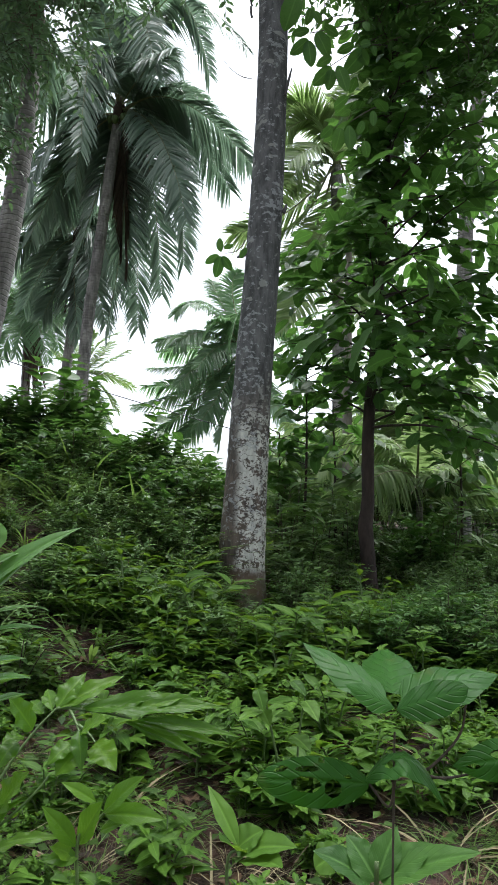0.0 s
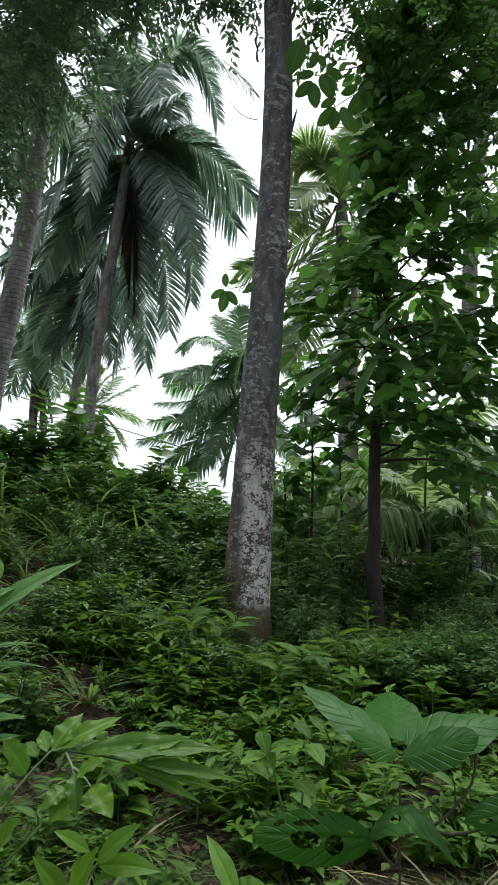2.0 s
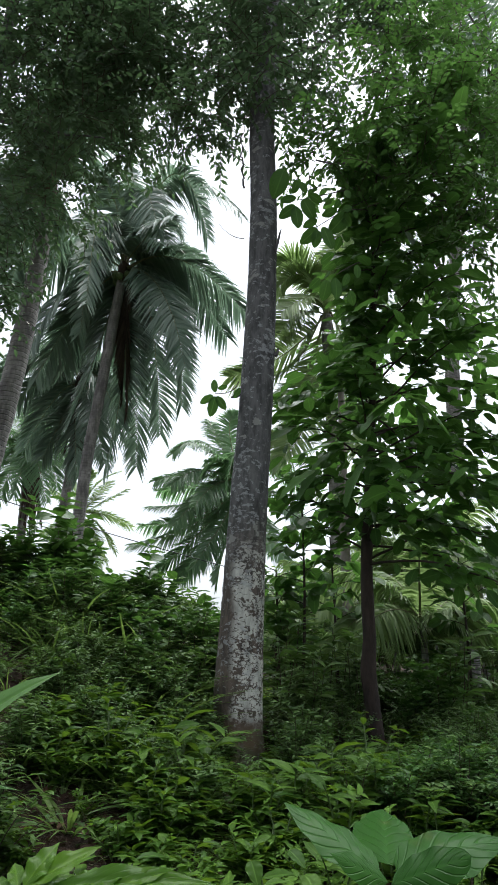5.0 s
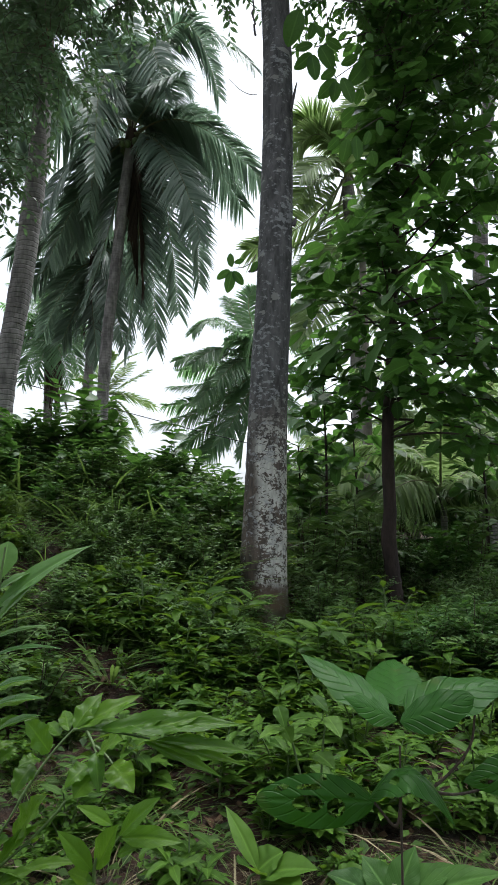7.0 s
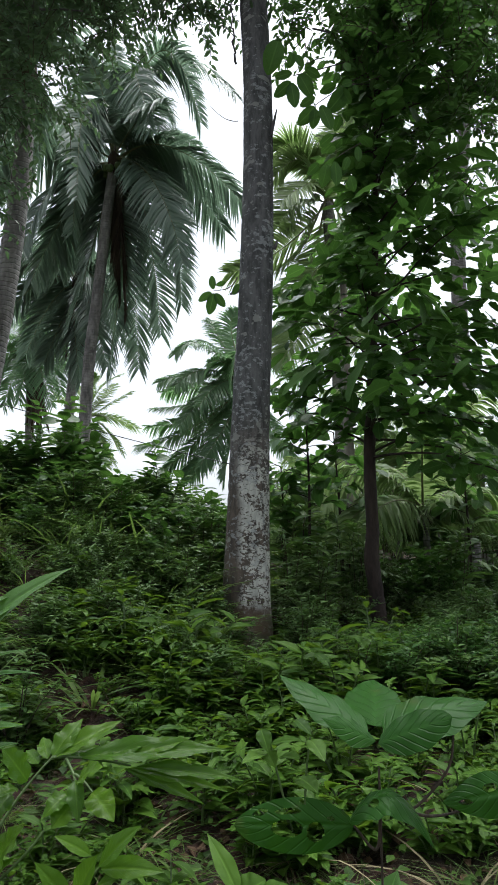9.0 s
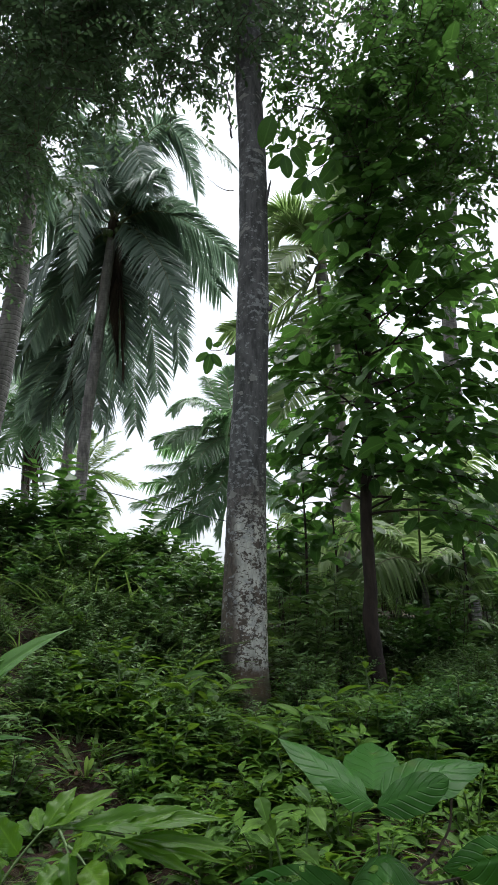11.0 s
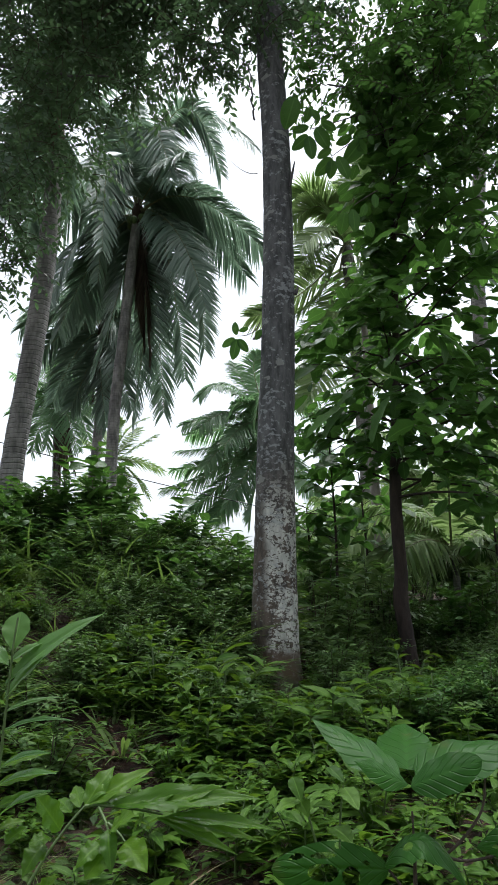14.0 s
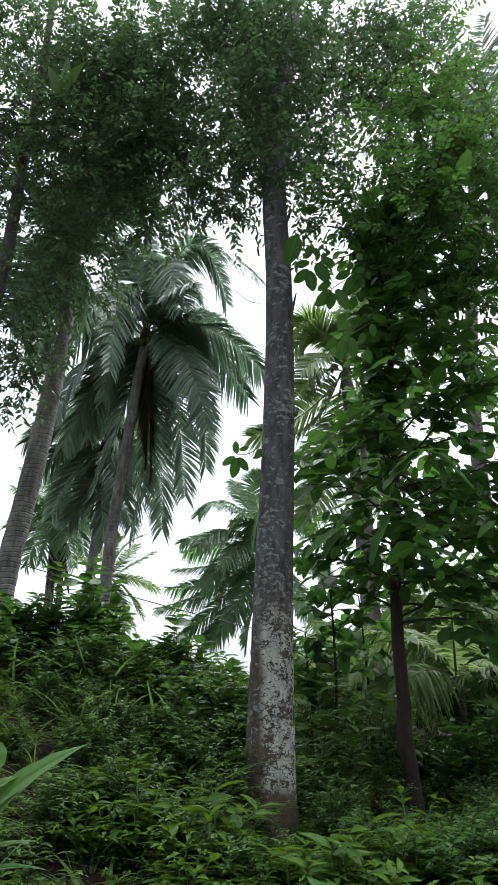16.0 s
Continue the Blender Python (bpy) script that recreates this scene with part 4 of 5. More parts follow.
def large_leaf_tree():
    stem = [(1.33, 7.30, 0.89), (1.32, 7.30, 1.21), (1.28, 7.30, 1.60), (1.30, 7.30, 1.93), (1.29, 7.30, 2.55), (1.32, 7.30, 3.19), (1.35, 7.20, 3.80), (1.39, 7.10, 4.75), (1.43, 7.00, 6.06), (1.49, 7.00, 7.26), (1.75, 7.00, 9.31)]
    o = np.array(stem[0])
    tree = thing("large_leaved_tree", stem[0], "slender dark-stemmed young tree with large drooping green leaves", "tree")
    s = Soup()
    tube(s, spline(np.array(stem) - o, 80), [0.10, 0.078, 0.082, 0.07, 0.066, 0.062, 0.05, 0.04, 0.03, 0.022, 0.012], 16, 0.03)
    part("trunk", s, BARK_DARK, tree)
    zs = np.array([p[2] for p in stem])
    fill_at, fill_out = [], []
    count, low = 68, 9
    for n in range(count + low):
        # side branches spiral up the stem; the lowest reach farthest
        h = 2.75 + 5.4 * (n / count) ** 0.95
        on = np.array([np.interp(h, zs, [p[i] for p in stem]) for i in range(3)])
        a = n * 2.39996 + RNG.normal() * 0.25
        if n >= count:
            h = 2.7 + 1.9 * (n - count) / low
            on = np.array([np.interp(h, zs, [p[i] for p in stem]) for i in range(3)])
            a = -1.0 + 1.9 * ((n * 0.618) % 1)
        reach = (1.75 - 0.17 * (h - 2.75)) * RNG.uniform(0.6, 1.05)
        way = np.array((np.cos(a), np.sin(a), 0.0))
        if way[0] > 0.2:
            reach *= 1.4
        if way[0] < 0:
            reach = min(reach, (on[0] - (0.42 if h < 4.7 else 1.22)) / max(0.2, -way[0]))
        end = on + way * reach + (0, 0, reach * (RNG.uniform(0.0, 0.35) if n < count else RNG.uniform(-0.5, -0.1)))
        line = bezier(on, (on + end) / 2 + (0, 0, 0.22 * reach), end, 24)
        line[4:] += np.cumsum(RNG.normal(size=(20, 3)) * 0.008, axis=0)
        s = Soup()
        tube(s, line - o, [0.015, 0.009, 0.004], 6, 0.05)
        part("branch", s, BARK_DARK, tree)
        leaf_count = 5 + int(reach * 4)
        ahead = unit(np.gradient(line, axis=0))
        for k in range(leaf_count):
            i = int(7 + 16 * (k + 1) / leaf_count)
            side = unit(np.cross(ahead[i], (0, 0, 1))) * (1 if k % 2 else -1)
            d = ahead[i] * RNG.uniform(0.3, 0.9) + side * RNG.uniform(0.5, 1.0) + (0, 0, RNG.uniform(-0.45, 0.2))
            place_leaf(BIG_LEAVES[int(RNG.integers(0, 4))], tree, o, line[i], d, (0, 0, 1) + RNG.normal(size=3) * 0.32, RNG.uniform(0.2, 0.36))
        spots = line[RNG.integers(5, 24, 48)] + RNG.normal(size=(48, 3)) * (0.17, 0.17, 0.14)
        spots = spots[: 48 if h < 4.7 else 26]
        fill_at.append(spots)
        fill_out.append(way + RNG.normal(size=(len(spots), 3)) * (0.8, 0.8, 0.45) + (0, 0, -0.25))
    # the smaller leaves between the large ones
    fill = Soup()
    at, out = np.concatenate(fill_at), np.concatenate(fill_out)
    cloud(fill, OVATE_FILL, at - o, out, (0, -0.15, 1) + RNG.normal(size=(len(at), 3)) * 0.45, RNG.uniform(0.12, 0.27, len(at)))
    tagged(part("foliage", fill, LEAF_BIG, tree), kind="stuff")
    # the broad leaves turned to the light, and the sprays against the sky
    for b, t in [((1.29, 5.4, 3.91), (0.96, 5.4, 3.68)), ((1.32, 5.4, 3.91), (1.69, 5.4, 3.78)), ((1.29, 5.4, 3.88), (0.9, 5.4, 3.55)), ((1.38, 5.4, 3.88), (1.81, 5.4, 3.58)), ((1.38, 5.4, 3.91), (1.57, 5.4, 3.91)), ((0.83, 5.4, 3.45), (0.42, 5.4, 3.37)), ((0.86, 5.4, 3.45), (1.21, 5.4, 3.45)), ((0.74, 5.4, 3.38), (0.5, 5.4, 3.2)), ((0.57, 5.4, 3.19), (0.21, 5.4, 2.98)), ((0.61, 5.4, 3.2), (0.35, 5.4, 2.94)), ((1.44, 5.4, 3.81), (1.51, 5.4, 3.54)), ((0.99, 5.4, 3.28), (0.73, 5.4, 2.89)), ((1.15, 5.4, 4.85), (0.86, 5.4, 4.75)), ((1.18, 5.4, 4.85), (1.28, 5.4, 4.78)), ((1.86, 5.4, 3.25), (1.67, 5.4, 3.12)), ((1.56, 5.4, 3.44), (1.49, 5.4, 3.31))]:
        leaf_between(tree, o, b, np.array(b) + (np.array(t) - np.array(b)) * 0.9, (0, -0.3, 1), int(RNG.integers(0, 2)))
    for b, t in [((0.41, 5.8, 6.31), (0.22, 5.8, 6.26)), ((0.4, 5.8, 6.21), (0.22, 5.8, 6.03)), ((0.4, 5.8, 6.2), (0.44, 5.8, 5.91)), ((0.48, 5.8, 6.29), (0.62, 5.8, 6.04)), ((0.55, 5.8, 6.36), (0.7, 5.8, 6.25)), ((0.63, 5.8, 6.04), (0.47, 5.8, 5.93)), ((0.63, 5.8, 5.93), (0.45, 5.8, 5.72)), ((0.63, 5.8, 5.91), (0.61, 5.8, 5.69)), ((0.69, 5.8, 5.95), (0.8, 5.8, 5.67)), ((0.94, 5.8, 6.13), (0.76, 5.8, 5.85)), ((0.87, 5.8, 6.13), (0.99, 5.8, 5.96)), ((0.84, 5.8, 6.18), (0.67, 5.8, 6.07)), ((0.89, 5.8, 6.17), (1.03, 5.8, 6.22)), ((0.8, 5.8, 6.3), (0.7, 5.8, 6.22)), ((0.87, 5.8, 6.3), (0.82, 5.8, 6.18)), ((0.98, 5.8, 6.32), (0.92, 5.8, 6.45)), ((1.02, 5.8, 6.17), (1.05, 5.8, 6.06)), ((0.45, 5.8, 6.51), (0.53, 5.8, 6.37)), ((0.42, 5.8, 6.54), (0.39, 5.8, 6.36)), ((0.28, 5.8, 6.67), (0.16, 5.8, 6.3)), ((0.73, 5.8, 5.31), (0.69, 5.8, 5.06)), ((0.81, 5.8, 5.34), (0.83, 5.8, 5.07)), ((0.65, 5.8, 5.33), (0.54, 5.8, 5.19)), ((0.95, 5.8, 5.19), (0.99, 5.8, 5.02)), ((0.82, 5.8, 5.5), (0.73, 5.8, 5.42)), ((1.03, 5.8, 5.5), (1.04, 5.8, 5.33)), ((0.94, 5.8, 5.39), (0.89, 5.8, 5.24))]:
        leaf_between(tree, o, b, np.array(b) + (np.array(t) - np.array(b)) * 0.84, (0, -0.8, -0.6), int(RNG.integers(0, 3)))
    for a, b, c in [((1.46, 7.0, 7.55), (1.02, 6.3, 6.83), (0.43, 5.8, 6.28)), ((1.45, 7.0, 7.31), (1.09, 6.3, 6.65), (0.63, 5.8, 5.95)), ((1.43, 7.0, 7.11), (1.17, 6.3, 6.6), (0.9, 5.8, 6.15)), ((1.41, 7.0, 6.4), (1.15, 6.3, 5.91), (0.82, 5.8, 5.38))]:
        s = Soup()
        tube(s, bezier(a, b, c, 10) - o, [0.012, 0.006, 0.004], 6)
        part("branch", s, BARK_DARK, tree)


large_leaf_tree()


def understory_tree(foot, middle, top):
    """A thin young tree: short side twigs with dark leaves, thickest towards its top."""
    foot = on_ground(foot[0], foot[1], -0.05)
    o = np.array(foot)
    th = thing("understory_tree", foot, "thin young tree with broad dark green leaves", "tree", "young trees behind the trunk")
    line = spline([foot, middle, top], 40)
    part("trunk", tube(Soup(), line - o, [0.022, 0.016, 0.008], 8, 0.03), BARK_DARK, th)
    size = top[2] - foot[2]
    for n in range(15):
        on = line[int(39 * (0.45 + 0.55 * (n + 1) / 15))]
        a = n * 2.4 + RNG.normal() * 0.3
        way = np.array((np.cos(a), np.sin(a), RNG.uniform(0.1, 0.5)))
        reach = size * RNG.uniform(0.14, 0.26)
        twig = bezier(on, on + way * reach * 0.6 + (0, 0, 0.05), on + way * reach, 8)
        part("branch", tube(Soup(), twig - o, [0.006, 0.003], 5), BARK_DARK, th)
        for k in range(6):
            i = 2 + k if k < 5 else 7
            d = way + RNG.normal(size=3) * (0.8, 0.8, 0.3) + (0, 0, -0.35)
            place_leaf(BIG_LEAVES[int(RNG.integers(0, 4))], th, o, twig[i], d, (0, -0.2, 1) + RNG.normal(size=3) * 0.35, RNG.uniform(0.15, 0.3))


for points in (((0.66, 8.2, 1.4), (0.69, 8.2, 2.32), (0.64, 8.0, 3.52)), ((2.88, 9.0, 1.3), (2.83, 8.9, 2.18), (2.7, 8.6, 3.03)), ((0.34, 8.6, 1.28), (0.38, 8.6, 2.0), (0.35, 8.4, 2.77)), ((1.25, 9.4, 1.27), (1.2, 9.4, 2.36), (1.12, 9.2, 3.37))):
    understory_tree(*points)


def slim_trunk():
    stem = [(1.72, 11.50, 1.12), (1.69, 11.50, 1.59), (1.67, 11.50, 2.64), (1.65, 11.50, 4.13), (1.64, 11.50, 5.57), (1.62, 11.50, 7.51)]
    o = np.array(stem[0])
    th = thing("slim_tree", stem[0], "slim pale-barked tree stem among the leaves", "tree")
    s = Soup()
    tube(s, spline(np.array(stem) - o, 40), [0.13, 0.10, 0.085, 0.08, 0.07, 0.05], 12, 0.03)
    part("trunk", s, BARK_PALE, th)
    spray_crown(th, o, [((1.90, 11.50, 7.07), 0.5, 0.5, 40)], LEAF_CANOPY_FRESH, 0.14)


slim_trunk()


def lone_twig():
    o = np.array((-0.14, 6.20, 4.35))
    tw = thing("leafy_twig", tuple(o), "thin side twig with five rounded dark leaves", "twig")
    s = Soup()
    tube(s, bezier(o, (-0.17, 5.90, 4.07), (-0.34, 5.75, 4.02), 8) - o, [0.006, 0.003], 5)
    part("stalk", s, TWIG, tw)
    for b, t in (((-0.34, 5.75, 4.03), (-0.37, 5.75, 4.18)), ((-0.32, 5.75, 4.07), (-0.22, 5.75, 4.1)), ((-0.36, 5.75, 4.0), (-0.49, 5.75, 3.91)), ((-0.34, 5.75, 3.99), (-0.38, 5.75, 3.77)), ((-0.33, 5.75, 3.99), (-0.23, 5.75, 3.85)), ((-0.11, 5.75, 4.08), (-0.17, 5.75, 3.97))):
        leaf_between(tw, o, b, np.array(b) + (np.array(t) - np.array(b)) * 0.86, (0, -0.9, -0.4), 0)


lone_twig()

# ---- undergrowth: one of each kind is built, the others are copies ----
LANCE5 = leaf_grid("lance", 4, 0.25, 0.35, 0.06, 0.30, 11)
OVATE5 = leaf_grid("ovate", 4, 0.25, 0.28, 0.08, 0.52, 12)
LANCE3 = leaf_grid("lance", 3, 0.25, 0.35, 0.0, 0.34, 16)
OVATE3 = leaf_grid("ovate", 3, 0.25, 0.28, 0.0, 0.50, 17)
TALL6 = leaf_grid("blade", 6, 0.4, 0.75, 0.0, 0.026, 18)
BLADE6 = leaf_grid("blade", 6, 0.5, 0.6, 0.0, 0.022, 13)
WISP6 = leaf_grid("blade", 6, 0.3, 0.8, 0.0, 0.012, 15)
BROAD_BLADE = leaf_grid("lance", 7, 0.35, 0.5, 0.05, 0.07, 14)


def stem_leaves(leaves, line, grid, size, k, pair=True, lift=0.2, jitter=0.3):
    idx = np.linspace(len(line) * 0.2, len(line) - 1, k).astype(int)
    p, ahead = line[idx], unit(np.gradient(line, axis=0))[idx]
    for sign in (0, np.pi) if pair else (0,):
        a = np.arange(k) * 2.4 + sign + RNG.normal(size=k) * jitter
        out = np.stack([np.cos(a), np.sin(a), np.full(k, lift)], 1) + ahead * 0.4 + RNG.normal(size=(k, 3)) * 0.15
        cloud(leaves, grid, p, out, (0, 0, 1) + RNG.normal(size=(k, 3)) * 0.25, size * RNG.uniform(0.6, 1.15, k) * np.linspace(1.1, 0.75, k))


def make_shrub(label, material, grid, leaf, stems, height, wide, k, group, stalk=TWIG, name="shrub", pair=True):
    th = thing(name, (0, 0, -50), label, name.replace("_", " "), group)
    leaves, stalks = Soup(), Soup()
    for n in range(stems):
        a = n * 2.4 + RNG.uniform(0, 0.8)
        r = wide * RNG.uniform(0.2, 1.0)
        h = height * RNG.uniform(0.6, 1.0) * (1 - 0.35 * (r / wide) ** 2)
        line = bezier((0.03 * np.cos(a), 0.03 * np.sin(a), -0.05), (r * 0.25 * np.cos(a), r * 0.25 * np.sin(a), h * 0.7), (r * np.cos(a), r * np.sin(a), h), 20)
        if name == "herb" and stems < 5:
            part("stem", tube(Soup(), line[::3], [0.009, 0.006, 0.003], 4), stalk, th)
        else:
            tube(stalks, line[::3], [0.009, 0.006, 0.003], 4)
        stem_leaves(leaves, line, grid, leaf, k, pair)
        for _ in range(max(0, k // 8)):
            b = line[int(RNG.integers(6, 18))]
            d = unit(np.array((RNG.normal(), RNG.normal(), 0.5))) * height * 0.28
            stem_leaves(leaves, bezier(b, b + d * 0.6 + (0, 0, 0.03), b + d, 12), grid, leaf * 0.85, max(4, k // 3), pair)
    part("foliage", leaves, material, th)
    if stalks.n:
        tagged(part("stem_work", stalks, stalk, th), kind="stuff")
    return th


def make_grass(label, material, grid, count, size, group, wide=0.12, stand=0.9, name="grass_tuft"):
    th = thing(name, (0, 0, -50), label, "grass", group)
    s = Soup()
    a = RNG.uniform(0, 6.28, count)
    p = np.stack([np.cos(a), np.sin(a), 0 * a], 1) * RNG.uniform(0, wide, count)[:, None] + (0, 0, -0.03)
    d = np.stack([np.cos(a), np.sin(a), RNG.uniform(0.5, 1.6, count) * stand], 1)
    cloud(s, grid, p, d, (0, 0, 1) + RNG.normal(size=(count, 3)) * 0.15, size * RNG.uniform(0.5, 1.1, count))
    part("tuft", s, material, th)
    return th


KINDS = {
    "bush": [make_shrub("dense leafy shrub with dull green leaves", LEAF_SHRUB, OVATE3 if k % 2 else LANCE3, (0.17, 0.12, 0.20, 0.14)[k], 9, 1.3, 0.55, 17, "shrubs on the bank") for k in range(4)],
    "broad": [make_shrub("shrub with broad glossy leaves", LEAF_BROAD, OVATE5, (0.20, 0.26)[k], 8, 1.2, 0.5, 11, "shrubs on the bank") for k in range(2)],
    "fine": [make_shrub("thin weedy shrub with fine narrow leaves", LEAF_SHRUB, LANCE3, (0.12, 0.16)[k], 10, 1.0, 0.5, 17, "weeds under the trees", name="weed") for k in range(2)],
    "dark": [make_shrub("dense shrub with small oval leaves", LEAF_BROAD, OVATE3, 0.12, 7, 1.0, 0.5, 22, "weeds under the trees") for _ in range(2)],
    "herb": [make_shrub("upright herb with paired light green leaves", LEAF_HERB, LANCE5, (0.15, 0.19, 0.23)[k], 4, 0.5, 0.2, 7, "herbs on the slope", STALK, "herb") for k in range(3)],
    "low": [make_shrub("low herb with soft oval leaves", LEAF_HERB, OVATE3, (0.08, 0.11, 0.14)[k], 8, 0.3, 0.3, 8, "herbs on the slope", STALK, "herb") for k in range(3)],
    "tall_grass": [make_grass("clump of tall arching grass blades", LEAF_GRASS, TALL6, 40, 0.95, "grass tufts", 0.22, 1.5, "tall_grass") for _ in range(2)],
    "sapling": [make_shrub("thin sapling with long narrow green leaves", LEAF_SHRUB, leaf_grid("lance", 6, 0.3, 0.4, 0.05, 0.24, 21), 0.34, 2, 1.4, 0.2, 9, "saplings behind the trunk", name="sapling") for _ in range(2)],
    "grass": [make_grass("tuft of thin arching grass", LEAF_GRASS, BLADE6, 60, 0.5, "grass tufts") for _ in range(2)],
    "straw": [make_grass("tuft of dry straw-coloured grass stalks", STRAW, BLADE6, 14, 0.6, "grass tufts", name="straw_tuft") for _ in range(2)],
    "wisp": [make_grass("wispy tuft of brown dry grass", DRY, WISP6, 44, 0.42, "grass tufts", 0.2, 0.8, "dry_grass") for _ in range(3)],
    "reed": [make_grass("clump of broad-bladed grass", LEAF_GRASS, BROAD_BLADE, 26, 0.6, "grass tufts", 0.15, 1.3) for _ in range(2)],
}


def plant(kind, x, y, size, dz=0.0):
    src = KINDS[kind][int(RNG.integers(0, len(KINDS[kind])))]
    m = Matrix.Translation(on_ground(x, y, dz)) @ Matrix.Rotation(float(RNG.uniform(0, 6.28)), 4, "Z") @ Matrix.Rotation(float(RNG.normal() * 0.08), 4, "X") @ Matrix.Scale(size, 4)
    return copy_thing(src, m)


HEIGHT = {"tall_grass": 0.75, "dark": 1.0, "bush": 1.25, "broad": 1.25, "fine": 1.0, "herb": 0.52, "low": 0.33, "sapling": 1.5, "grass": 0.5, "straw": 0.5, "wisp": 0.4, "reed": 0.62}


def skyline(x, y):
    """The height that the thicket reaches, seen along x / y."""
    e = np.interp(x / y, [-0.6, -0.27, -0.24, -0.20, -0.16, -0.10, -0.04, 0.05, 0.2, 0.5], [11.2, 11.0, 9.6, 8.2, 8.6, 7.0, 6.2, 4.2, 0.8, 0.8])
    low = float(np.interp(x / y, [-0.45, -0.2, -0.1, -0.06, 0.05, 0.09, 0.17, 0.24, 0.3, 0.5], [0.0, -1.5, -4.0, -5.2, -5.2, -4.2, -4.2, -4.2, -3.0, -3.0]))
    near = 6.2 if -0.07 < x / y < 0.06 or 0.16 < x / y < 0.25 else 4.6
    e = low + (float(e) - low) * float(smooth(near, 7.6 if x / y < 0.1 else 9.6, y))
    return 1.54 + y * math.tan(radians(float(e)))


def thicket(count, x0, x1, y0, y1, kinds, lo, hi):
    for _ in range(count):
        y = RNG.uniform(y0, y1)
        a = RNG.uniform(x0, x1)
        x = a * y
        if (x - 0.0) ** 2 + (y - 6.3) ** 2 < 0.16 or (-0.44 < a < -0.13 and 3.5 < y < 4.6 and RNG.uniform() < 0.85):
            continue
        kind = kinds[int(RNG.integers(0, len(kinds)))]
        h = min(RNG.uniform(lo, hi) * HEIGHT[kind], (skyline(x, y) - float(ground_height(x, y))) * RNG.uniform(0.88, 1.06))
        if h > 0.15:
            plant(kind, x, y, h / HEIGHT[kind])


thicket(44, -0.50, -0.05, 7.6, 9.5, ["bush", "bush", "broad", "fine"], 1.7, 2.4)
thicket(90, -0.52, -0.05, 6.0, 7.8, ["bush", "bush", "fine", "tall_grass", "tall_grass", "reed", "broad"], 1.0, 1.6)
thicket(110, -0.52, -0.04, 4.4, 6.2, ["bush", "fine", "tall_grass", "herb", "bush", "low"], 0.7, 1.1)
thicket(44, 0.03, 0.5, 8.0, 11.5, ["bush", "sapling", "fine", "low", "bush"], 0.6, 1.1)
thicket(40, 0.03, 0.5, 5.6, 7.8, ["bush", "fine", "herb", "low"], 0.5, 0.9)
thicket(36, 0.08, 0.5, 6.8, 10.0, ["dark", "low", "fine", "bush"], 0.5, 0.9)
thicket(60, -0.08, 0.5, 4.2, 5.8, ["fine", "herb", "herb", "low", "reed"], 0.6, 1.0)
thicket(150, -0.18, 0.5, 3.0, 5.2, ["herb", "herb", "low", "low", "grass"], 0.5, 1.0)
thicket(60, -0.5, -0.10, 3.7, 5.0, ["low", "herb", "fine", "herb", "reed"], 0.5, 0.95)
thicket(40, -0.5, 0.12, 2.0, 3.1, ["grass", "wisp", "low", "herb"], 0.4, 0.75)
thicket(70, -0.4, 0.45, 1.7, 3.4, ["wisp"], 0.5, 1.0)
thicket(16, 0.12, 0.5, 2.2, 3.0, ["grass", "grass", "low"], 0.3, 0.7)
thicket(44, -0.5, -0.12, 2.0, 3.4, ["low", "grass", "low", "wisp"], 0.35, 0.65)
thicket(34, 0.20, 0.5, 4.4, 6.2, ["dark"], 0.5, 1.0)
thicket(14, 0.26, 0.5, 6.5, 8.5, ["dark", "broad"], 0.9, 1.4)
thicket(16, 0.12, 0.45, 10.5, 15.0, ["bush", "dark"], 0.5, 1.0)
thicket(26, -0.08, 0.10, 5.6, 7.0, ["low", "fine", "herb"], 0.5, 0.8)
thicket(30, 0.1, 0.5, 5.4, 8.0, ["low", "fine", "bush"], 0.5, 0.9)
thicket(40, -0.05, 0.5, 12.0, 18.0, ["bush", "broad"], 0.9, 1.6)
for p, size in (((-2.21, 7.90, 1.94), 1.2), ((-2.07, 8.00, 1.95), 1.1), ((-2.69, 8.10, 1.95), 1.2), ((-1.34, 7.60, 1.74), 0.95), ((-1.17, 7.80, 1.75), 1.05), ((-0.87, 7.50, 1.74), 0.85), ((-3.06, 7.80, 1.93), 1.2)):
    plant("broad", p[0], p[1], size)
for _ in range(26):
    a, r = RNG.uniform(3.0, 6.4), RNG.uniform(0.3, 0.75)
    plant(("wisp", "grass", "low", "fine")[int(RNG.integers(0, 4))], -0.05 + r * math.cos(a), 6.3 + r * math.sin(a), RNG.uniform(0.4, 0.75))
thicket(22, -0.3, 0.4, 2.0, 3.4, ["straw"], 0.5, 0.9)
for p, size in (((0.33, 4.60, 0.92), 1.2), ((0.60, 4.80, 0.94), 1.4), ((0.87, 4.70, 0.95), 1.3), ((0.92, 5.20, 1.01), 1.5), ((-0.35, 4.80, 1.04), 1.5), ((1.09, 4.90, 0.97), 1.2), ((-0.54, 4.60, 0.98), 1.2), ((0.18, 4.40, 0.91), 1.0), ((-0.04, 4.60, 0.84), 0.9), ((-0.85, 4.80, 1.03), 1.3), ((0.59, 4.30, 0.90), 1.2)):
    plant("herb", p[0], p[1], size)
for _ in range(34):
    y = RNG.uniform(17, 21)
    plant("bush", y * RNG.uniform(0.02, 0.5), y, RNG.uniform(1.2, 2.0))
